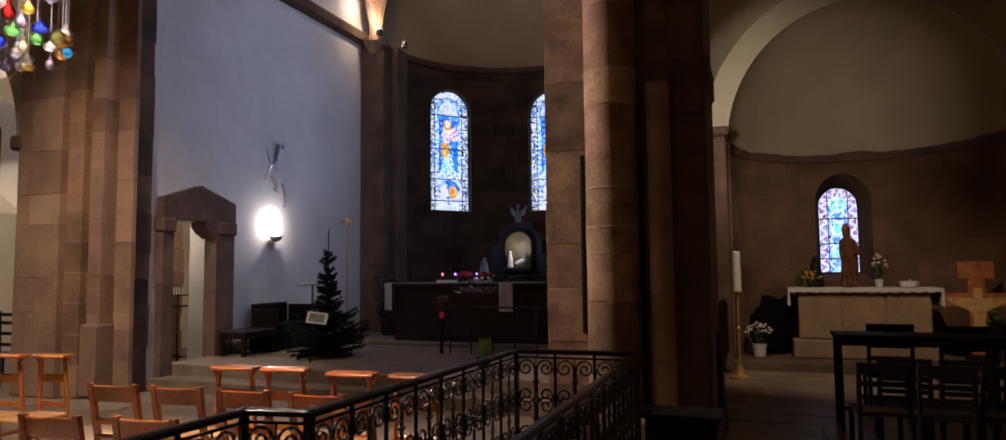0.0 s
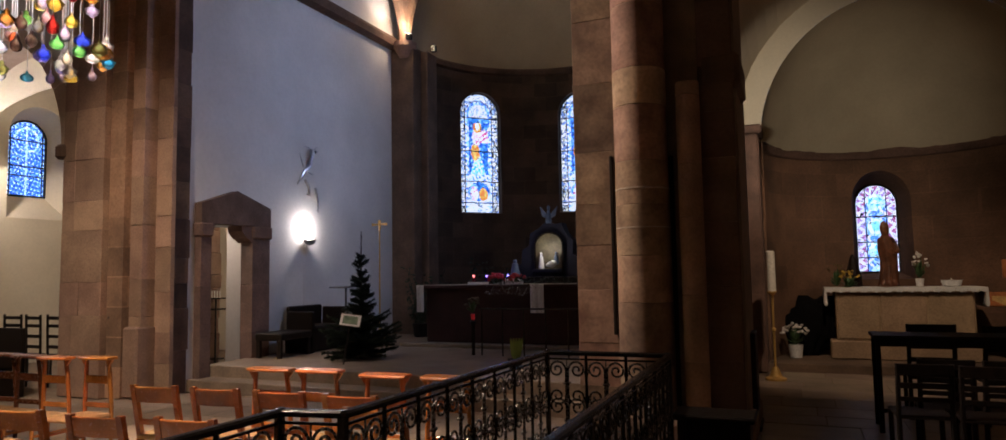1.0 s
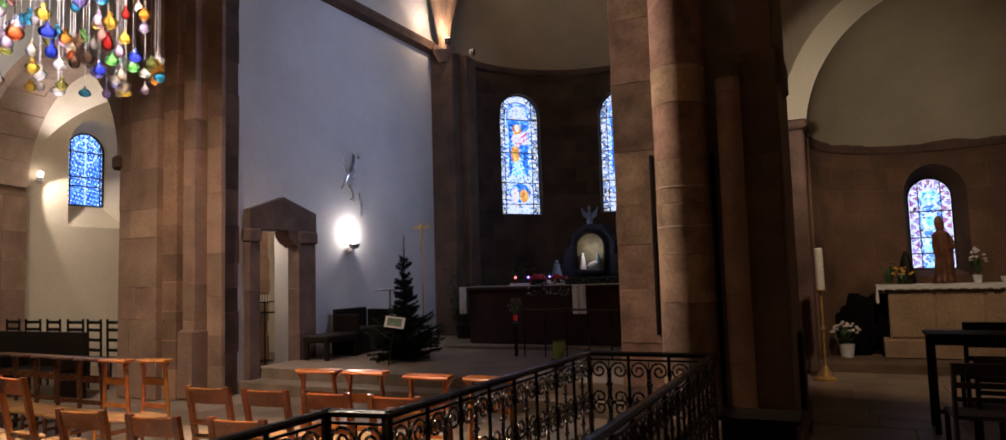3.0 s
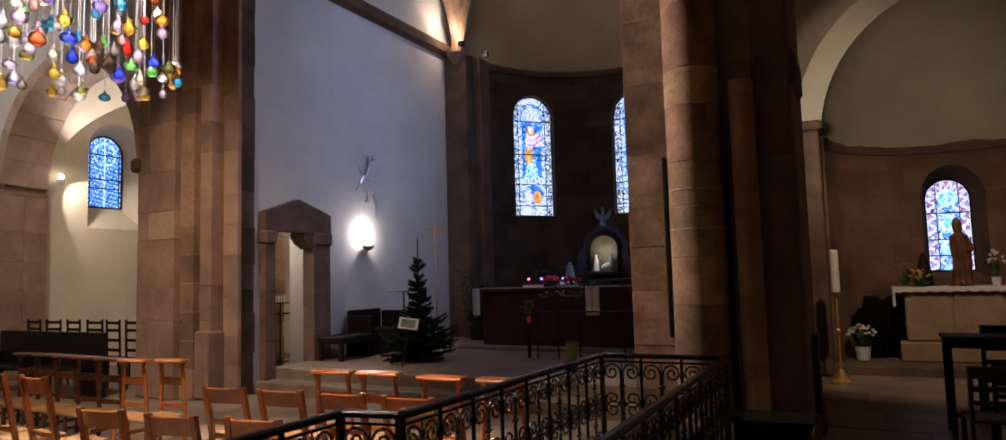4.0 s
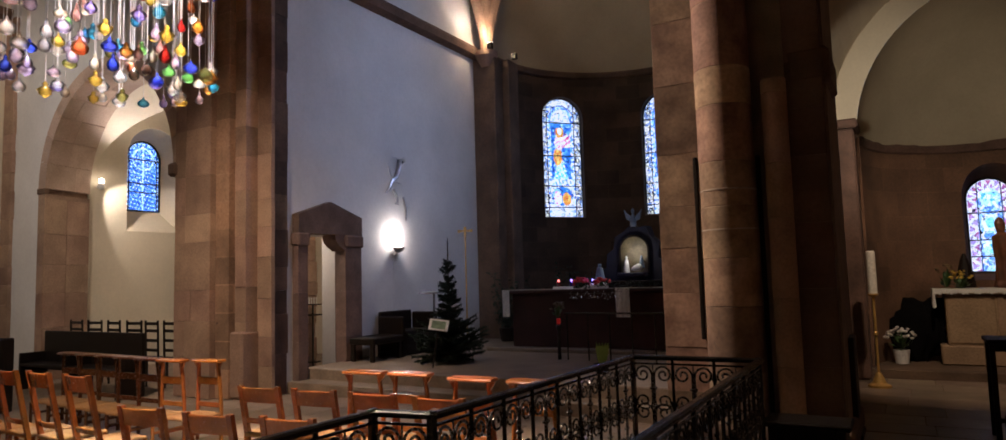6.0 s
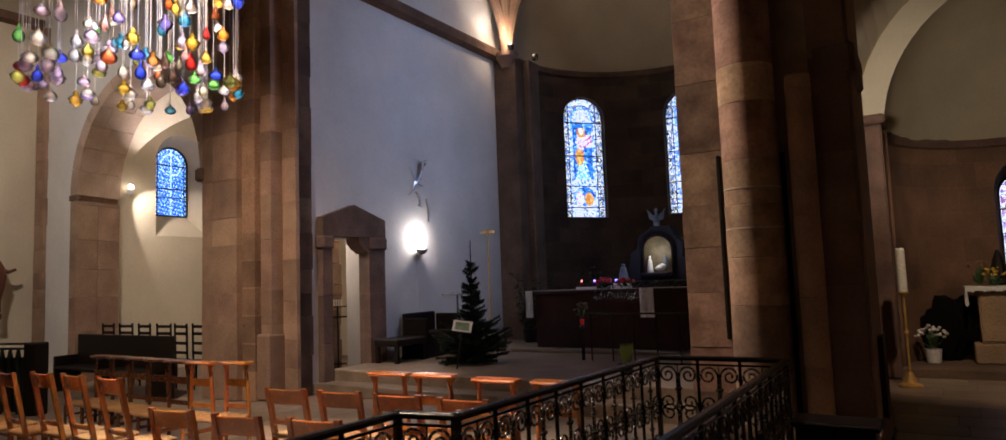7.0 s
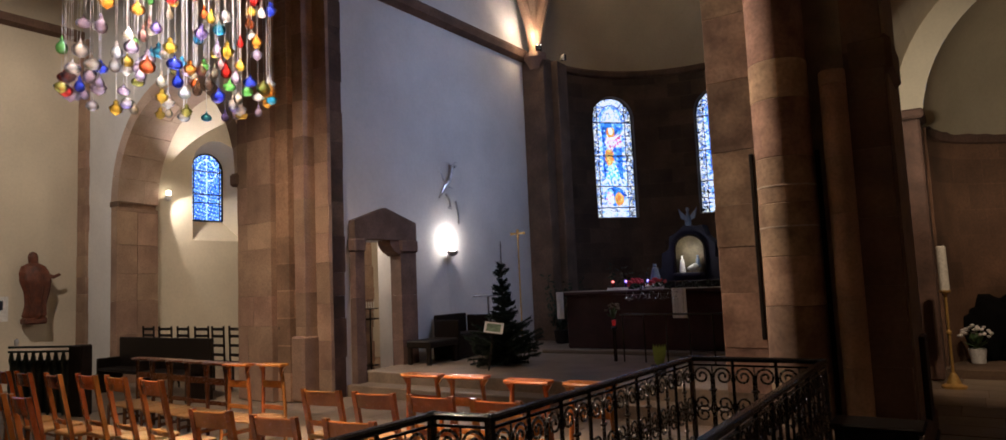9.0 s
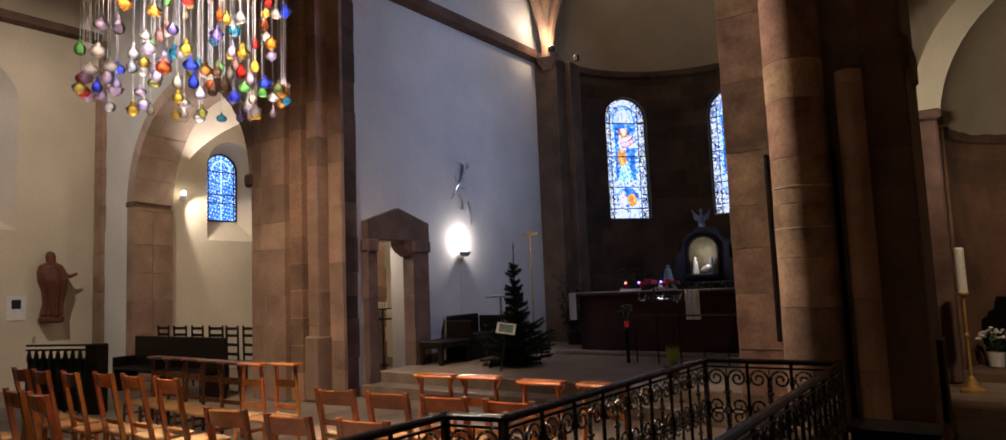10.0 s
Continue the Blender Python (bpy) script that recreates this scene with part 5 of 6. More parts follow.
flowers("red_bouquet", "low bunch of red flowers on the altar", Matrix.Translation((-4.86, 11.1, 1.44)), REDP, 40, 0.15, 0.17, seed=5)
flowers("red_bouquet", "low bunch of red flowers on the altar", Matrix.Translation((-4.46, 11.1, 1.44)), REDP, 40, 0.15, 0.17, seed=6)
gl = bmesh.new()
rg = random.Random(8)
for k in range(240):
    x = rg.uniform(-0.6, 1.3)
    p = Vector((x, rg.uniform(-0.08, 0.08), rg.uniform(0, 0.09) - (0.1 if abs(x) < 0.3 and rg.random() < 0.4 else 0)))
    d = Vector((rg.uniform(-1, 1), rg.uniform(-1, 0.4), rg.uniform(-0.5, 1))).normalized() * 0.09
    s = Vector((rg.uniform(-1, 1), rg.uniform(-1, 1), rg.uniform(-1, 1))).cross(d).normalized() * 0.012
    gl.faces.new([gl.verts.new(v) for v in (p - s, p + d, p + s)])
tagged(part("fir_garland", gl, GREEN, m=Matrix.Translation((-4.3, 11.0, 1.45))), "fir branch garland along the altar edge", "garland")
for x, col, nm in ((-5.4, (1.0, 0.18, 0.15), "red"), (-5.14, (0.4, 0.22, 1.0), "violet"), (-4.72, (0.3, 0.25, 1.0), "blue")):
    t = thing("altar_light", "small glass %s light on the altar" % nm, "light", Matrix.Translation((x, 11.3, 1.44)))
    part("cup", lathe([(0.03, 0), (0.035, 0.05), (0.04, 0.12), (0.03, 0.12)], 12), material(nm + "_cup", tuple(0.12 * c for c in col), 0.2, dark=0.6), t)
    part("bulb", lathe([(0.008, 0.125), (0.02, 0.138), (0.021, 0.152), (0.008, 0.168)], 10), glowing(nm + "_lit", tuple(0.03 + 0.97 * c for c in col), 3.2), t)
    lamp(nm + "_light", "POINT", 0.4, col, Matrix.Translation((x, 11.14, 1.66)), 0.02)


def fir(m):
    rnd = random.Random(31)
    t = thing("fir_tree", "dark green fir tree, full below and thin at the top", "tree", m)
    part("trunk", tube([(0, 0, 0), (0, 0, 1.0), (0.01, 0, 2.06)], 0.04, 8, taper=0.006), BARK, t)
    for z, r, n in ((0.06, 0.78, 20), (0.14, 0.8, 20), (0.22, 0.8, 20), (0.3, 0.76, 19), (0.4, 0.68, 18), (0.5, 0.58, 16), (0.6, 0.46, 14), (0.7, 0.36, 12), (0.8, 0.3, 12), (0.92, 0.26, 10), (1.02, 0.2, 9), (1.1, 0.24, 10), (1.22, 0.2, 8), (1.36, 0.12, 6), (1.5, 0.17, 6), (1.6, 0.1, 5)):
        for k in range(n):
            a = 2 * math.pi * (k + rnd.random() * 0.6) / n
            L = r * rnd.uniform(0.75, 1.12)
            bm = bmesh.new()
            tip = Vector((L, 0, 0.02 + L * rnd.uniform(-0.14, 0.42)))
            tube([(0, 0, 0), tip * 0.5 + Vector((0, 0, -0.02)), tip], 0.007, 4, bm, taper=0.003)
            for i in range(int(80 + 420 * L)):
                f = rnd.uniform(0.12, 1.0)
                p = tip * f
                d = Vector((0.45, rnd.choice((-1, 1)) * rnd.uniform(0.5, 1), rnd.uniform(-0.5, 0.6))).normalized() * rnd.uniform(0.05, 0.12) * (1.3 - 0.6 * f)
                s = d.cross(Vector((0, 0, 1))).normalized() * 0.011
                bm.faces.new([bm.verts.new(v) for v in (p - s, p + s, p + d)])
            part("branch", bm, GREEN, t, m=Matrix.Translation((0, 0, z + rnd.uniform(-0.05, 0.07))) @ pose(0, 0, 0, 0, 0, math.degrees(a)))
    for k in range(6):
        z = 1.65 + 0.06 * k
        bm = bmesh.new()
        for i in range(10):
            a = rnd.uniform(0, 6.28)
            p = Vector((0, 0, rnd.uniform(0, 0.05)))
            d = Vector((math.cos(a), math.sin(a), 0.8)) * 0.05
            s = Vector((-math.sin(a), math.cos(a), 0)) * 0.005
            bm.faces.new([bm.verts.new(v) for v in (p - s, p + s, p + d)])
        part("twig", bm, GREEN, t, m=Matrix.Translation((0, 0, z)))
    return t


fir(Matrix.Translation((-6.3, 9.05, 0.34)) @ Matrix.Diagonal((0.72, 0.74, 0.97, 1)))
pc = thing("picture_card", "pale green and white picture card before the tree", "picture", pose(-6.07, 8.45, 0.98, -18, 8, 22))
part("card", boxed(-0.15, 0.15, 0, 0.012, -0.09, 0.09, 0.002), PAPER, pc)
part("print", boxed(-0.11, 0.11, -0.003, 0.0, -0.06, 0.06), material("green_print", (0.25, 0.36, 0.22), 0.6, dark=0.35, scale=14), pc)
for z in (-0.09, 0.09):
    part("edge", boxed(-0.155, 0.155, -0.006, 0.014, z - 0.004, z + 0.004), BARK, pc)
part("easel", tube([(0, 0.02, -0.08), (0, 0.15, -0.64)], 0.012, 6), DARKWOOD, pc)


def stall():
    s = thing("wooden_settle", "dark wooden choir seat against the wall", "seat", Matrix.Translation((-7.72, 9.5, 0.34)))
    part("back", boxed(-0.42, -0.34, -0.05, 0.85, 0.02, 0.78, 0.02), DARKWOOD, s)
    part("seat_box", boxed(-0.34, 0.16, -0.05, 0.85, 0.02, 0.44, 0.02), DARKWOOD, s)
    part("arm", boxed(-0.34, 0.2, 0.83, 0.93, 0.0, 0.74, 0.02), DARKWOOD, s)
    part("arm", boxed(-0.34, 0.2, -0.12, -0.03, 0.0, 0.70, 0.02), DARKWOOD, s)
    part("low_bench", boxed(-0.3, 0.24, -0.92, -0.14, 0.28, 0.40, 0.02), DARKWOOD, s)
    for y in (-0.88, -0.2):
        for x in (-0.24, 0.18):
            part("leg", boxed(x - 0.04, x + 0.04, y - 0.03, y + 0.03, 0, 0.29, 0.008), DARKWOOD, s)


stall()
le = thing("lectern", "slim metal lectern with a flat reading plate", "lectern", Matrix.Translation((-6.95, 9.55, 0.34)))
part("plate", boxed(-0.2, 0.2, -0.14, 0.14, 1.1, 1.125, 0.006, m=pose(0, 0, 0, 3, 0, 0)), STEEL, le)
part("stem", tube([(0, 0, 0.02), (0, 0, 1.1)], 0.018, 8), STEEL, le)
part("foot", lathe([(0.17, 0), (0.17, 0.015), (0.05, 0.03)], 18), STEEL, le)
pcx = thing("processional_cross", "tall gilt processional cross on a slim pole", "cross", Matrix.Translation((-7.78, 11.83, 0.34)))
part("pole", tube([(0, 0, 0.05), (0, 0, 2.3)], 0.016, 8), BRASS, pcx)
part("foot", lathe([(0.16, 0), (0.16, 0.03), (0.04, 0.06)], 18), BRASS, pcx)
part("cross_head", prism([(-0.02, 0), (0.02, 0), (0.025, 0.1), (0.18, 0.08), (0.18, 0.14), (0.03, 0.13), (0.025, 0.2), (-0.025, 0.2), (-0.03, 0.13), (-0.18, 0.14), (-0.18, 0.08), (-0.025, 0.1)], 0.025, m=Matrix.Translation((0, -0.012, 2.22))), BRASS, pcx)
# metal sculpture on the wall over the lamp
PALE_STEEL = material("brushed_pale_metal", (0.62, 0.62, 0.64), 0.32, metal=1.0, dark=0.6, scale=7, fine=40, bump=0.2)
sc = bmesh.new()
for pts, r, e in (([(0, 0, 0), (0.03, -0.03, 0.18), (0.05, -0.1, 0.34), (0.05, -0.13, 0.44)], 0.016, 0.024),
                  ([(0.03, -0.27, 0.32), (0.06, -0.33, 0.44), (0.05, -0.42, 0.56)], 0.022, 0.028),
                  ([(0.03, -0.6, 0.47), (0.06, -0.53, 0.58), (0.06, -0.44, 0.74)], 0.018, 0.03),
                  ([(0.05, -0.36, 0.3), (0.05, -0.26, 0.28)], 0.018, 0.012),
                  ([(0.06, -0.44, 0.72), (0.08, -0.33, 0.82), (0.08, -0.27, 0.98), (0.06, -0.24, 1.14)], 0.035, 0.045),
                  ([(0.06, -0.48, 0.78), (0.05, -0.53, 0.92), (0.03, -0.55, 1.04)], 0.014, 0.01),
                  ([(0.06, -0.24, 1.12), (0.06, -0.34, 1.17), (0.04, -0.45, 1.18)], 0.012, 0.006),
                  ([(0.06, -0.24, 1.12), (0.06, -0.12, 1.2), (0.04, -0.03, 1.21)], 0.012, 0.006),
                  ([(0.09, -0.2, 1.1), (0.09, -0.13, 1.12)], 0.035, 0.02), ([(0.05, -0.33, 0.7), (0.05, -0.2, 0.68)], 0.014, 0.01)):
    tube(pts, r, 7, sc, taper=e)
tagged(part("wall_sculpture", sc, PALE_STEEL, m=Matrix.Translation((-8.19, 10.37, 2.84))), "slender pale metal sculpture hanging on the white wall", "sculpture")
so = thing("wall_uplight", "lit bowl-shaped uplight on the white wall", "wall lamp", Matrix.Translation((-8.2, 10.0, 2.16)))
hb = bmesh.new()
lathe([(0.02, 0), (0.09, 0.03), (0.12, 0.08), (0.135, 0.12), (0.125, 0.12), (0.105, 0.08), (0.07, 0.04), (0.01, 0.03)], 20, hb)
part("bowl", hb, STEEL, so, m=Matrix.Translation((0.13, 0, 0.04)) @ Matrix.Diagonal((0.8, 0.95, 0.8, 1)))
part("bulb", lathe([(0.02, 0.07), (0.05, 0.11), (0.06, 0.15), (0.04, 0.2), (0.01, 0.22)], 12), BULB, so, m=Matrix.Translation((0.13, 0, 0.05)) @ Matrix.Diagonal((1.0, 1.3, 1.0, 1)))
part("bracket", boxed(-0.0, 0.1, -0.03, 0.03, 0.0, 0.07, 0.006), WHITEP, so)
part("cable_duct", boxed(0.0, 0.008, -0.009, 0.009, -1.8, 0.0, 0.002), PLASTER, so)
# lamps at the springer
sp = thing("rib_springer", "lit sandstone springer of the vault ribs", "springer", Matrix.Translation((-7.85, 13.0, 6.74)), kind="structure")
for k, (dx, dy) in enumerate(((0.55, -0.9), (1.3, -0.3), (0.9, 0.25), (-0.1, -1.4))):
    pts = [(dx * f * f * 0.9, dy * f * f * 0.9, 2.4 * f) for f in (0, 0.15, 0.3, 0.45, 0.6, 0.8, 1.0)]
    part("rib", tube(pts, 0.14, 10), STONE, sp)
part("capital", lathe([(0.12, -0.25), (0.2, -0.1), (0.26, 0.0), (0.26, 0.1), (0.2, 0.12)], 16), STONE, sp)
for dx, dy in ((0.2, -0.16), (0.5, 0.42)):
    f = thing("floodlight", "small metal floodlight on the cornice", "floodlight", Matrix.Translation((-7.85 + dx, 13.0 + dy, 6.84 if dx < 0.4 else 6.7)))
    part("housing", boxed(-0.06, 0.06, -0.05, 0.05, 0, 0.14, 0.01), IRON, f)
    part("lens", boxed(-0.045, 0.045, -0.035, 0.035, 0.14, 0.146), BULB if dx < 0.4 else STEEL, f)
# dark rail and plants before the altar
ar = thing("choir_rail", "low dark iron rail before the altar", "railing", Matrix.Translation((-4.65, 9.9, 0.34)))
part("handrail", boxed(0.0, 2.6, -0.02, 0.02, 0.72, 0.75, 0.006), IRON, ar)
for k in range(8):
    part("baluster", tube([(0.05 + k * 0.36, 0, 0), (0.05 + k * 0.36, 0, 0.73)], 0.013, 6), IRON, ar)
part("lamp_post", tube([(-0.1, 0, 0), (-0.1, 0, 0.5)], 0.03, 8), IRON, ar)
vg = thing("sanctuary_lamp", "small red glass sanctuary lamp on a post", "lamp", Matrix.Translation((-4.75, 9.9, 0.84)))
part("glass", lathe([(0.02, 0.05), (0.03, 0.07), (0.034, 0.15), (0.028, 0.15)], 12), glowing("red_lamp_glass", (0.6, 0.02, 0.015), 0.12), vg)
part("holder", lathe([(0.05, 0), (0.06, 0.03), (0.03, 0.06)], 12), IRON, vg)
flowers("evergreen_bunch", "dark evergreen bunch with dried seed heads", Matrix.Translation((-4.78, 9.95, 1.0)), material("dry_seed_heads", (0.12, 0.09, 0.05), 0.9, dark=0.6), 16, 0.14, 0.24, seed=3)
for x in (-5.16, -4.5):
    tagged(part("paper_sheet", boxed(-0.2, 0.2, 0, 0.004, 0, 0.05, m=pose(x, 10.965, 1.44, -25, 0, 0)), PAPER), "white printed sheet lying over the altar edge", "paper")
tn = bmesh.new()
rg = random.Random(12)
for k in range(50):
    at = Matrix.Translation((rg.uniform(-0.5, 0.45), rg.uniform(-0.03, 0.0), rg.uniform(-0.15, 0.0)))
    bmesh.ops.create_icosphere(tn, subdivisions=1, radius=rg.uniform(0.006, 0.014), matrix=at)
for k in range(6):
    x = -0.5 + 0.16 * k
    tube([(x, -0.015, 0), (x + 0.04, -0.02, -0.09), (x + 0.1, -0.02, -0.13), (x + 0.16, -0.015, 0)], 0.003, 4, tn)
tagged(part("silver_tinsel", tn, material("silver_foil", (0.85, 0.87, 0.9), 0.2, metal=1.0, dark=0.8), m=Matrix.Translation((-4.5, 10.93, 1.4))), "strand of silver tinsel hanging from the altar edge", "tinsel")
bk = thing("altar_book", "open white missal lying on the altar", "book", Matrix.Translation((-4.66, 11.08, 1.44)))
for sx in (-1, 1):
    part("page_block", prism([(0, 0), (sx * 0.19, 0.0), (sx * 0.19, 0.025), (sx * 0.06, 0.045), (0, 0.03)], 0.26, m=pose(0, 0, 0, 14, 0, 0)), PAPER, bk)
lf = bmesh.new()
for k in range(5):
    a = -0.5 + k * 0.3
    pts = [(0, 0, 0), (0.07 * math.sin(a), 0, 0.12), (0.14 * math.sin(a), 0, 0.3), (0.2 * math.sin(a), 0, 0.42)]
    wv = (0.02, 0.05, 0.04, 0.004)
    L = [lf.verts.new((p[0] - w, k * 0.01, p[2])) for p, w in zip(pts, wv)]
    R = [lf.verts.new((p[0] + w, k * 0.01 + 0.01, p[2])) for p, w in zip(pts, wv)]
    for i in range(3):
        lf.faces.new((L[i], R[i], R[i + 1], L[i + 1]))
gp = thing("leafy_plant", "bright green broad-leaved plant in a dark pot", "plant", Matrix.Translation((-3.5, 8.6, 0.34)))
part("leaves", lf, material("bright_leaf", (0.13, 0.2, 0.025), 0.5, dark=0.6), gp, m=Matrix.Translation((0, 0, 0.1)) @ Matrix.Diagonal((0.7, 1, 0.75, 1)))
part("pot", lathe([(0.08, 0), (0.11, 0.14), (0.09, 0.14)], 14), DARKWOOD, gp)


def shrub(label, m, w, h, seed):
    rnd = random.Random(seed)
    t = thing("leafy_shrub", label, "plant", m)
    part("pot", lathe([(0.14, 0), (0.16, 0.05), (0.19, 0.28), (0.17, 0.28)], 14), DARKWOOD, t)
    for k in range(9):
        a, f = 2 * math.pi * k / 9, rnd.uniform(0.5, 1.0)
        tip = Vector((w * f * math.cos(a), w * f * math.sin(a) * 0.7, h * rnd.uniform(0.55, 1.0)))
        bm = bmesh.new()
        tube([(0, 0, 0.2), tip * 0.5 + Vector((0, 0, 0.15)), tip], 0.012, 5, bm, taper=0.004)
        for i in range(46):
            q = rnd.uniform(0.3, 1.02)
            p = tip * q + Vector((rnd.uniform(-1, 1), rnd.uniform(-1, 1), rnd.uniform(-1, 1))) * 0.09
            d = Vector((rnd.uniform(-1, 1), rnd.uniform(-1, 1), rnd.uniform(-0.6, 0.8))).normalized() * rnd.uniform(0.06, 0.12)
            s = d.cross(Vector((rnd.uniform(-1, 1), rnd.uniform(-1, 1), 1))).normalized() * 0.026
            bm.faces.new([bm.verts.new(v) for v in (p, p + d * 0.5 + s, p + d, p + d * 0.5 - s)])
        part("branch", bm, GREEN, t)


for x, y, w, h, s in ((-7.2, 12.5, 0.45, 1.5, 3), (-6.75, 13.3, 0.5, 1.35, 4), (-6.0, 13.2, 0.5, 1.5, 7), (-5.3, 12.7, 0.4, 1.45, 8)):
    shrub("dark leafy shrub in a pot in the apse", Matrix.Translation((x, y, 0.34)), w, h, s)
cs = thing("candle_stand", "black iron stand with pale candles in the doorway", "candle stand", Matrix.Translation((-9.12, 8.84, 0.0)) @ Matrix.Diagonal((1, 1, 1.3, 1)))
part("stem", tube([(0, 0, 0), (0, 0, 1.0)], 0.014, 6), IRON, cs)
part("tray", boxed(-0.13, 0.13, -0.13, 0.13, 0.84, 0.86, 0.004), IRON, cs)
part("tray", boxed(-0.1, 0.1, -0.1, 0.1, 0.2, 0.215, 0.004), IRON, cs)
for k in range(6):
    part("candle", lathe([(0.012, 0), (0.012, 0.09)], 8), WAX, cs, m=Matrix.Translation((-0.1 + 0.04 * k, -0.05 + 0.02 * (k % 3), 1.0)))
part("top_tray", boxed(-0.13, 0.13, -0.1, 0.1, 0.985, 1.0, 0.004), IRON, cs)

def draped(profile, n=40, folds=7, deep=0.09):
    """A standing robed shape: turned outline with folds, and shifted to an easy stance."""
    bm = lathe(profile, n)
    top = profile[-1][1]
    for v in bm.verts:
        a, f = math.atan2(v.co.y, v.co.x), v.co.z / top
        k = 1 + deep * (1 - f) * math.sin(folds * a + 3 * f) + 0.04 * math.sin(3 * a + 9 * f)
        v.co.x, v.co.y = v.co.x * k + 0.03 * math.sin(f * 4.5), v.co.y * k + 0.03 * math.sin(f * 4.5)
    return bm


# ---- north transept things ----
ns = draped([(0.15, 0), (0.19, 0.06), (0.17, 0.3), (0.21, 0.55), (0.26, 0.78), (0.25, 0.96), (0.2, 1.1), (0.08, 1.17), (0.085, 1.24), (0.09, 1.3), (0.065, 1.38), (0.01, 1.41)], 48, 8, 0.2)
tube([(0, 0.14, 0.95), (0.12, 0.3, 0.86), (0.12, 0.42, 0.92)], 0.05, 8, ns, taper=0.03)
box(ns, -0.16, 0.16, -0.2, 0.2, -0.12, 0.02, 0.03)
tagged(part("wooden_statue", ns, POLY, m=Matrix.Translation((-15.2, 5.72, 1.36)) @ Matrix.Diagonal((0.75, 1, 0.93, 1))), "carved brown wooden statue mounted on the plaster wall", "statue")
nt = thing("notice", "white paper notice with a dark picture", "notice", Matrix.Translation((-15.39, 5.18, 1.57)))
part("sheet", boxed(0, 0.006, -0.17, 0.17, -0.24, 0.24), PAPER, nt)
part("picture", boxed(0.006, 0.009, -0.08, 0.08, -0.02, 0.16), DARKBLUE, nt)


def bench():
    b = thing("long_bench", "long dark wooden bench with a solid back", "bench", Matrix.Translation((-11.6, 6.3, 0)))
    part("back", boxed(-1.45, 1.45, 0.0, 0.05, 0.3, 0.97, 0.015), DARKWOOD, b)
    part("seat", boxed(-1.45, 1.45, -0.4, 0.0, 0.4, 0.45, 0.012), DARKWOOD, b)
    for x in (-1.42, 0, 1.42):
        part("side", boxed(x - 0.03, x + 0.03, -0.4, 0.05, 0, 0.62, 0.01), DARKWOOD, b)


bench()


def ladder_chair():
    c = thing("ladder_back_chair", "dark ladder-back chair in the side chapel", "chair", group="dark chairs in the side chapel")
    for sx in (-1, 1):
        part("post", tube([(sx * 0.19, 0, 0), (sx * 0.19, -0.03, 1.12)], 0.018, 6), DARKWOOD, c)
        part("front_leg", tube([(sx * 0.19, 0.36, 0), (sx * 0.19, 0.36, 0.45)], 0.018, 6), DARKWOOD, c)
    for z in (0.6, 0.76, 0.92, 1.04):
        part("slat", boxed(-0.19, 0.19, -0.03, -0.012, z, z + 0.05, 0.004), DARKWOOD, c)
    part("seat", boxed(-0.21, 0.21, -0.02, 0.38, 0.43, 0.47, 0.01), DARKWOOD, c)
    return c


LC = ladder_chair()
for k, (x, y, a) in enumerate(((-10.45, 7.0, 0), (-9.98, 6.62 + 0.3, 5), (-10.9, 6.95, -4), (-11.4, 6.95, 3), (-12.0, 6.95, -2), (-12.6, 6.95, 4), (-13.2, 6.95, 0))):
    m = pose(x, y, 0, 0, 0, a)
    if k == 0:
        LC.matrix_basis = m
    else:
        copy_thing(LC, m)
VERD = material("green_patina_iron", (0.035, 0.05, 0.036), 0.55, metal=0.2, dark=0.5, scale=9, fine=50, bump=0.3)
bl = thing("font_railing", "low green iron balustrade before the north wall", "railing", Matrix.Translation((-12.0, 4.3, 0)) @ pose(0, 0, 0, 0, 0, 17))
for z in (0.93, 1.0):
    part("handrail", boxed(-0.2, 1.1, -0.025, 0.025, z - 0.015, z + 0.015, 0.006), VERD, bl)
for k in range(9):
    part("baluster", lathe([(0.02, 0), (0.03, 0.2), (0.05, 0.4), (0.03, 0.6), (0.02, 0.7), (0.04, 0.8), (0.02, 0.92)], 10), VERD, bl, m=Matrix.Translation((-0.15 + 0.15 * k, 0, 0)))
part("panel", boxed(-0.2, 1.1, 0.04, 0.07, 0.02, 0.8, 0.01), VERD, bl, "solid dark lower panel")
part("end_post", boxed(1.1, 1.36, -0.1, 0.1, 0, 1.02, 0.02), DARKWOOD, bl)
cd = thing("small_candle", "small white candle on the balustrade", "candle", Matrix.Translation((-12.05, 4.285, 1.015)))
part("wax", lathe([(0.03, 0), (0.03, 0.1), (0.01, 0.105)], 12), WAX, cd)
part("wick", tube([(0, 0, 0.1), (0, 0, 0.125)], 0.003, 5), IRON, cd)
sl = thing("spotlight", "small white spotlight on the arch impost, lit", "spotlight", Matrix.Translation((-14.02, 7.78, 3.66)))
part("arm", boxed(-0.15, 0.0, -0.02, 0.02, 0.1, 0.13, 0.004), WHITEP, sl)
part("housing", lathe([(0.03, 0.05), (0.06, 0.08), (0.07, 0.17), (0.06, 0.17)], 14), WHITEP, sl)
part("bulb", lathe([(0.02, 0.172), (0.05, 0.2), (0.05, 0.25), (0.02, 0.28)], 12), BULB, sl)

# ---- south chapel things ----


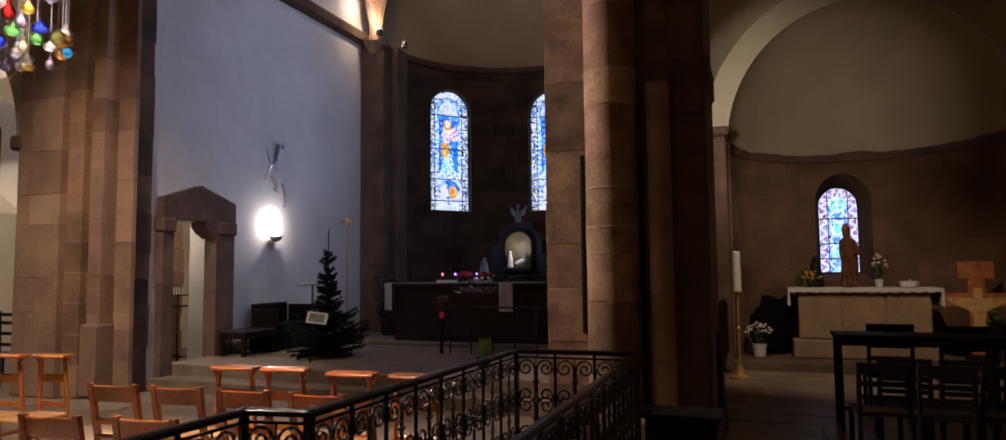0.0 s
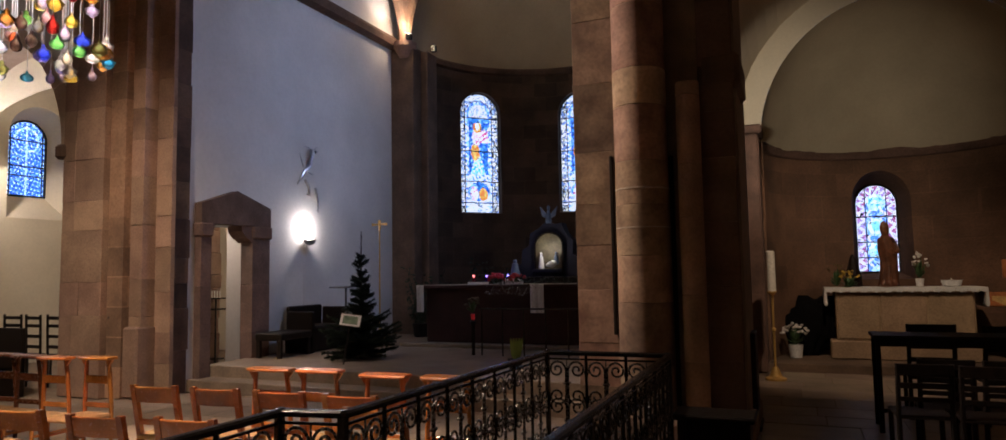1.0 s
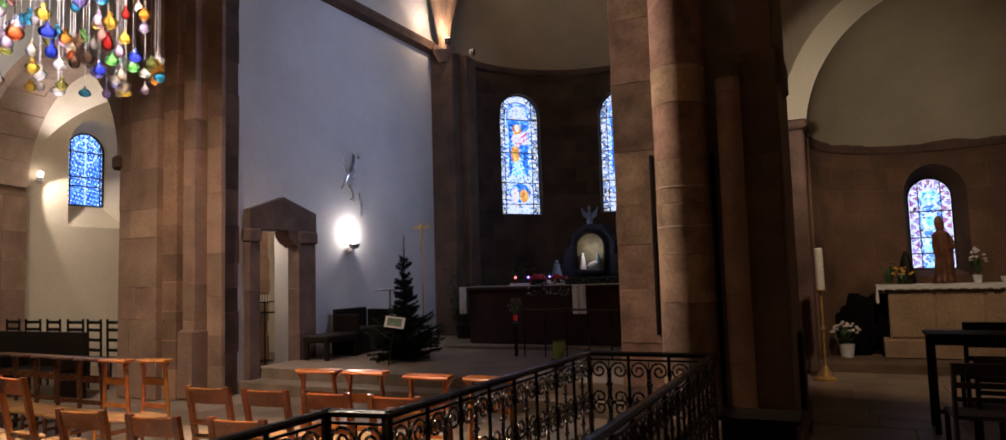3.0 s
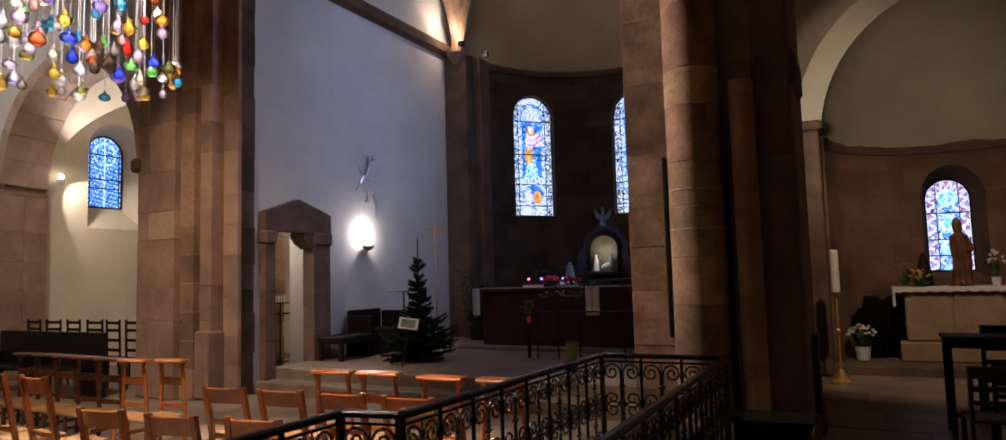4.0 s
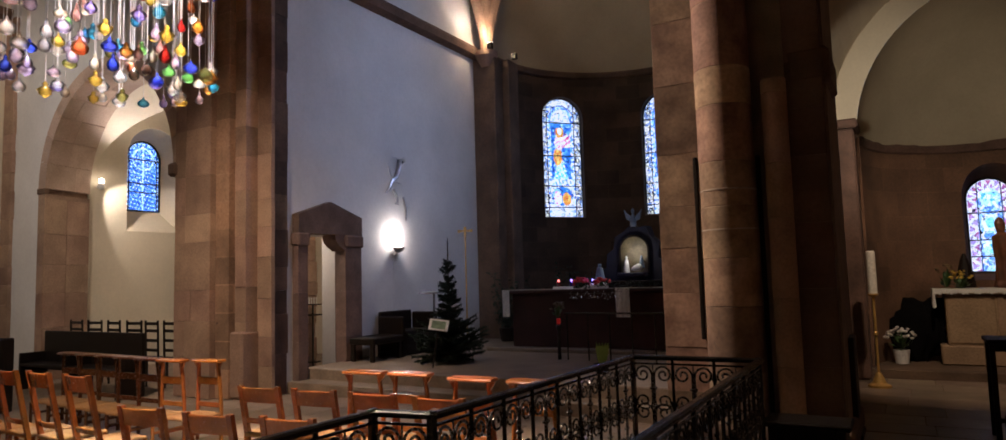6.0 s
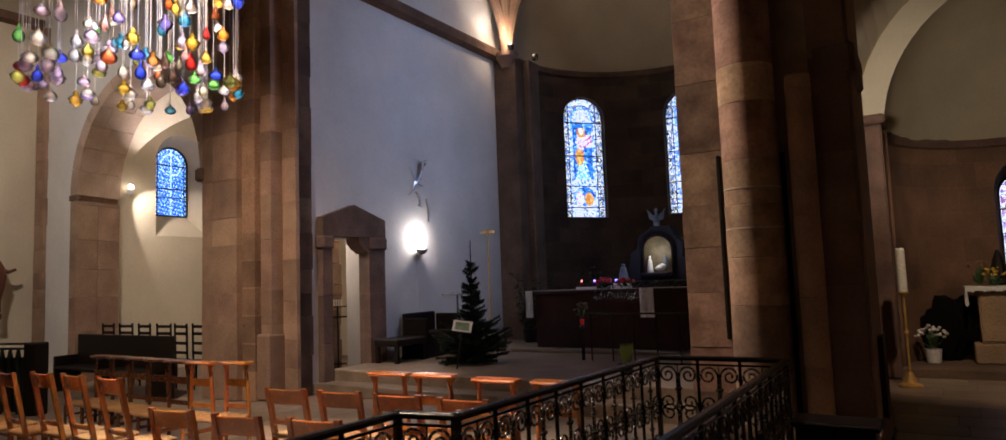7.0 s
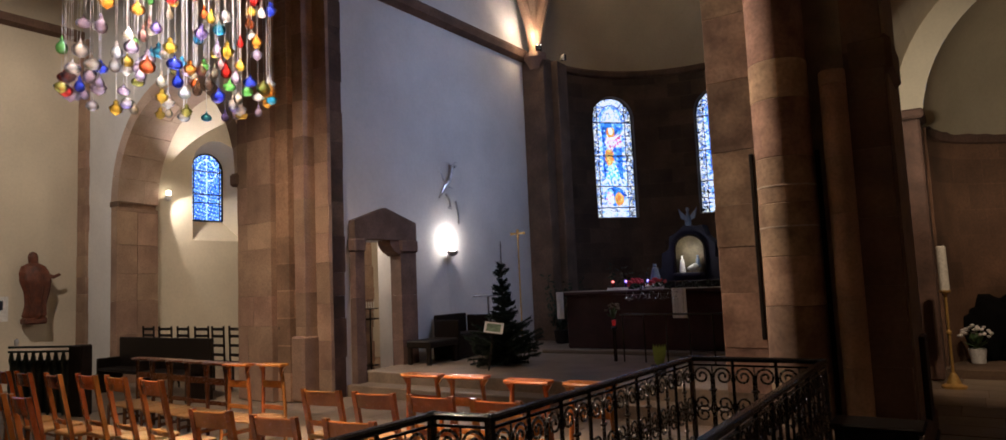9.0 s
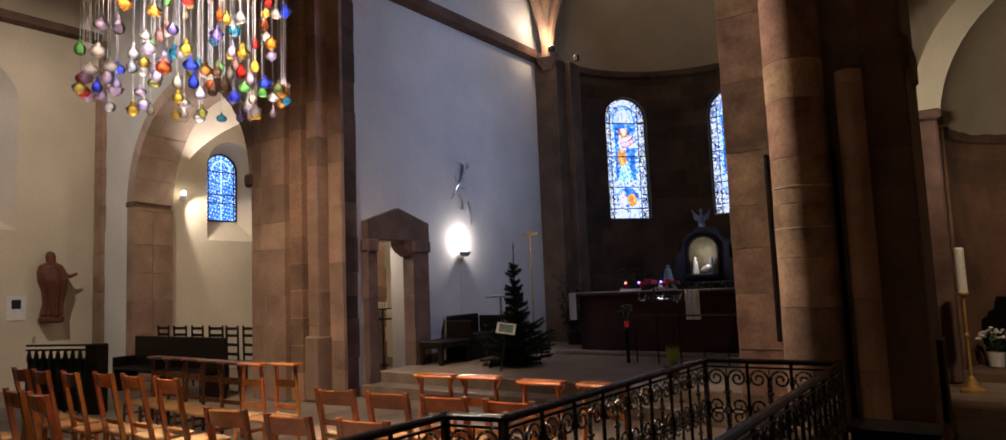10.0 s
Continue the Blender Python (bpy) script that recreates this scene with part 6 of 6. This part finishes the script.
def chapel_altar():
    a = thing("chapel_altar", "tan stone altar with a white lace-edged cloth", "altar", Matrix.Translation((1.6, 12.98, 0.13)))
    part("plinth", boxed(-1.08, 1.08, -0.42, 0.4, 0, 0.3, 0.02), TAN, a)
    part("body", boxed(-0.98, 0.98, -0.34, 0.36, 0.3, 1.1, 0.01), TAN, a)
    for x0, x1 in ((-0.96, -0.34), (-0.32, 0.32), (0.34, 0.96)):
        part("panel", boxed(x0, x1, -0.36, -0.33, 0.33, 1.07, 0.012), TAN, a)
    part("mensa", boxed(-1.06, 1.06, -0.4, 0.4, 1.1, 1.15, 0.012), TAN, a)
    bm = bmesh.new()
    box(bm, -1.12, 1.12, -0.43, 0.4, 1.15, 1.165)
    n = 44
    for k in range(n):
        x0, x1 = -1.12 + 2.24 * k / n, -1.12 + 2.24 * (k + 1) / n
        d = 0.075 + 0.012 * math.sin(k * 1.9)
        y = -0.435 - 0.006 * math.sin(k * 2.3)
        v = [bm.verts.new(p) for p in ((x0, y, 1.165), (x1, y, 1.165), (x1, y - 0.004, 1.165 - d * 0.8), ((x0 + x1) / 2, y - 0.004, 1.165 - d), (x0, y - 0.004, 1.165 - d * 0.8))]
        bm.faces.new(v)
    part("cloth", bm, LINEN, a, "white lace-edged cloth")
    for sx in (-1, 1):
        part("cloth_end", prism([(sx * 1.12, 1.165), (sx * 1.14, 1.165), (sx * 1.15, 0.9), (sx * 1.13, 0.86), (sx * 1.1, 0.9)], 0.8, m=Matrix.Translation((0, -0.43, 0))), LINEN, a, "hanging white cloth end")


chapel_altar()
ms = draped([(0.17, 0), (0.19, 0.04), (0.165, 0.1), (0.16, 0.4), (0.175, 0.6), (0.155, 0.76), (0.062, 0.82), (0.085, 0.88), (0.088, 0.95), (0.055, 1.02), (0.01, 1.05)])
tube([(0.14, -0.05, 0.68), (0.2, -0.12, 0.55), (0.1, -0.17, 0.55)], 0.05, 8, ms, taper=0.035)
GILT = material("gilded_polychrome", (0.2, 0.075, 0.032), 0.45, dark=0.35, scale=6, fine=30, bump=0.5)
tagged(part("gilded_statue", ms, GILT, m=Matrix.Translation((1.46, 13.1, 1.3)) @ Matrix.Diagonal((0.82, 0.75, 1.05, 1)), smooth=False), "standing russet and gold statue on the chapel altar", "statue")
flowers("potted_orchid", "white flowers in a small white pot on the altar", Matrix.Translation((1.88, 12.85, 1.3)), PETAL, 16, 0.13, 0.42, WHITEP, 0.065, 0.13, seed=11)
flowers("yellow_bouquet", "yellow and green bouquet on the altar", Matrix.Translation((0.86, 12.95, 1.3)), YELP, 18, 0.2, 0.26, seed=12)
flowers("dried_bouquet", "dull dried bouquet at the altar's edge", Matrix.Translation((0.68, 13.2, 1.3)), material("dried_stalks", (0.2, 0.13, 0.06), 0.9, dark=0.6), 20, 0.16, 0.4, seed=13)
tb = thing("white_dish", "low white oblong dish on the altar", "dish", Matrix.Translation((2.32, 12.85, 1.3)))
part("bowl", lathe([(0.1, 0), (0.13, 0.02), (0.15, 0.1), (0.14, 0.1), (0.12, 0.03)], 20), WHITEP, tb, m=Matrix.Diagonal((1, 0.6, 1, 1)))
part("wick", tube([(0, 0, 0.03), (0, 0, 0.13)], 0.01, 6), WAX, tb)
flowers("potted_hydrangea", "white flowering plant in a white pot on the step", Matrix.Translation((-0.02, 12.6, 0.13)), PETAL, 34, 0.24, 0.34, WHITEP, 0.12, 0.22, seed=15)
dk = bmesh.new()
bmesh.ops.create_icosphere(dk, subdivisions=4, radius=1.0)
for v in dk.verts:
    d = v.co.copy()
    k = 1 + 0.16 * math.sin(5 * d.x + 2 * d.z) * math.sin(4 * d.z + 1) + 0.09 * math.sin(11 * d.x + 7 * d.y) + 0.05 * math.sin(17 * d.z + 9 * d.x)
    v.co = Vector((0.27 + 0.4 * d.x * k + 0.1 * d.z, 0.16 + 0.18 * d.y * k, max(0.47 + 0.56 * d.z * k, 0.0)))
tagged(part("covered_stand", dk, material("black_cloth", (0.005, 0.0045, 0.005), 0.9, dark=0.6, scale=5, fine=60, bump=0.4, spec=0.1), m=Matrix.Translation((-0.02, 12.9, 0.13)), smooth=True), "stand heaped with black cloth beside the altar", "stand")
py = bmesh.new()
lathe([(0.14, 0), (0.12, 0.2), (0.06, 0.45), (0.02, 0.55)], 10, py)
tagged(part("dark_cone", py, DARKWOOD, m=Matrix.Translation((0.95, 13.25, 1.3))), "dark pointed wooden object on the altar", "ornament")


def paschal():
    c = thing("paschal_candle", "tall white candle on a slim brass stand", "candle", Matrix.Translation((-0.3, 10.9, 0)))
    part("foot", lathe([(0.15, 0), (0.15, 0.03), (0.09, 0.06), (0.05, 0.16), (0.03, 0.2)], 18), BRASS, c)
    part("stem", lathe([(0.018, 0.2), (0.018, 0.7), (0.032, 0.72), (0.032, 0.75), (0.018, 0.77), (0.018, 1.24), (0.07, 1.28), (0.07, 1.3)], 14), BRASS, c)
    part("wax", lathe([(0.06, 1.3), (0.058, 1.88), (0.045, 1.9), (0.01, 1.89)], 18), WAX, c)
    part("wick", tube([(0, 0, 1.89), (0.004, 0, 1.915)], 0.004, 5), IRON, c)


paschal()
ICON = material("painted_icon_wood", (0.6, 0.2, 0.05), 0.45, dark=0.45, scale=7, fine=30, bump=0.3)
ic = thing("painted_cross", "painted wooden icon cross leaning on a stand", "cross", pose(3.18, 12.5, 0.72, -6, 0, -6))
part("upright", boxed(-0.12, 0.12, 0, 0.04, -0.45, 0.95, 0.01), ICON, ic)
part("head", boxed(-0.24, 0.24, -0.005, 0.04, 0.72, 1.0, 0.01), ICON, ic)
part("arms", boxed(-0.48, 0.48, -0.005, 0.04, 0.28, 0.5, 0.01), ICON, ic)
part("painted_shape", prism([(-0.07, -0.3), (0.07, -0.3), (0.08, 0.2), (0.4, 0.38), (0.4, 0.44), (0.06, 0.42), (0.06, 0.58), (-0.06, 0.58), (-0.06, 0.42), (-0.4, 0.44), (-0.4, 0.38), (-0.08, 0.2)], 0.01, m=Matrix.Translation((0, -0.015, 0))), material("ochre_paint", (0.78, 0.5, 0.16), 0.5, dark=0.6, scale=8), ic)
part("foot", boxed(-0.2, 0.2, -0.1, 0.25, -0.72, -0.45, 0.02), DARKWOOD, ic)
flowers("green_plant", "dark green leafy plant beside the icon cross", Matrix.Translation((3.5, 12.1, 0.0)) @ Matrix.Diagonal((1.6, 1.6, 2.2, 1)), LEAF, 6, 0.2, 0.3, pot=DARKWOOD, poth=0.2, seed=17)


def dark_table():
    t = thing("dark_table", "dark wooden reading table in the aisle", "table", Matrix.Translation((0.74, 7.7, 0)))
    part("tabletop", boxed(-0.02, 1.5, 0, 0.5, 0.92, 0.96, 0.008), DARKWOOD, t)
    part("apron", boxed(0.02, 1.46, 0.03, 0.06, 0.85, 0.92, 0.006), DARKWOOD, t)
    for x in (0.0, 1.44):
        for y in (0.02, 0.44):
            part("leg", boxed(x, x + 0.045, y, y + 0.045, 0, 0.92, 0.006), DARKWOOD, t)
    part("stretcher", boxed(0.04, 1.44, 0.03, 0.05, 0.2, 0.24, 0.004), DARKWOOD, t)


dark_table()


def dark_chair():
    c = thing("dark_chair", "dark stained wooden chair with a slatted back", "chair", group="dark chairs in the aisle")
    for sx in (-1, 1):
        part("rear_leg", tube([(sx * 0.21, 0, 0), (sx * 0.21, 0, 0.45), (sx * 0.21, -0.06, 1.02)], 0.022, 6), DARKWOOD, c)
        part("front_leg", boxed(sx * 0.21 - 0.02, sx * 0.21 + 0.02, 0.38, 0.42, 0, 0.44, 0.005), DARKWOOD, c)
    part("top_rail", boxed(-0.23, 0.23, -0.075, -0.045, 0.9, 1.02, 0.01), DARKWOOD, c)
    part("slat", boxed(-0.21, 0.21, -0.06, -0.035, 0.76, 0.82, 0.006), DARKWOOD, c)
    part("slat", boxed(-0.21, 0.21, -0.04, -0.015, 0.62, 0.67, 0.006), DARKWOOD, c)
    part("seat", boxed(-0.23, 0.23, -0.02, 0.43, 0.43, 0.47, 0.012), DARKWOOD, c)
    return c


DC = dark_chair()
for k, (x, y, a) in enumerate(((1.33, 8.5, 0), (1.98, 8.35, 4), (2.6, 8.5, -3))):
    m = pose(x, y, 0, 0, 0, a)
    if k == 0:
        DC.matrix_basis = m
    else:
        copy_thing(DC, m)
for x, y, a in ((1.0, 6.75, 3), (1.46, 6.7, -2), (1.92, 6.76, 4), (2.4, 6.7, 0), (1.22, 7.12, -3), (1.7, 7.1, 2), (2.2, 7.14, -2)):
    copy_thing(DC, pose(x, y, 0, 0, 0, a) @ Matrix.Diagonal((0.95, 1, 0.8, 1)))
pw2 = thing("folding_screen", "dark wooden screen standing beside the pier", "screen", Matrix.Translation((-0.44, 7.45, 0)))
part("board", boxed(0, 0.07, 0, 0.4, 0.02, 0.98, 0.01), DARKWOOD, pw2)
part("foot", boxed(-0.02, 0.1, -0.04, 0.44, 0, 0.05, 0.008), DARKWOOD, pw2)
bs = thing("dark_bench", "low dark wooden bench by the stair railing", "bench", Matrix.Translation((-0.72, 4.4, 0)))
part("top", boxed(0, 0.5, 0, 0.3, 0.70, 0.735, 0.01), DARKWOOD, bs)
for x in (0.03, 0.42):
    part("side", boxed(x, x + 0.05, 0.02, 0.28, 0, 0.70, 0.006), DARKWOOD, bs)
part("front_board", boxed(0.08, 0.42, 0.03, 0.05, 0.04, 0.70, 0.006), DARKWOOD, bs)

# ---- floor flagstones ----
rnd = random.Random(77)
flo = bpy.data.objects["floor"]
near, rest = [], bmesh.new()
y = -2.0
while y < 12.0:
    d = rnd.choice((0.5, 0.6, 0.7))
    x = -15.3 + rnd.uniform(0, 0.6)
    while x < 4.5:
        w = rnd.choice((0.6, 0.75, 0.9, 1.05))
        x1, y1 = x + w, y + d
        hole = x1 > PX0 - 0.02 and x < PX1 + 0.02 and y1 > PY0 - 0.02 and y < PY1 + 0.02
        walls = (x < -10 and y1 > 6.6) or (y1 > 6.5 and x < -7.9)
        if not hole and not walls:
            z = rnd.uniform(-0.003, 0.002)
            if -7.5 < x < 4.0 and 2.4 < y < 11.7 and not (-8.2 < x < -1.9 and y > 7.4):
                near.append((x, x1, y, y1, z))
            else:
                box(rest, x + 0.005, x1 - 0.005, y + 0.005, y1 - 0.005, -0.05, z)
        x = x1
    y += d
for x, x1, y, y1, z in near[:320]:
    part("flagstone", boxed(x + 0.005, x1 - 0.005, y + 0.005, y1 - 0.005, -0.05, z, 0.004), FLAG, flo)
for x, x1, y, y1, z in near[320:]:
    box(rest, x + 0.005, x1 - 0.005, y + 0.005, y1 - 0.005, -0.05, z)
tagged(part("paving", rest, FLAG, flo), kind="stuff")
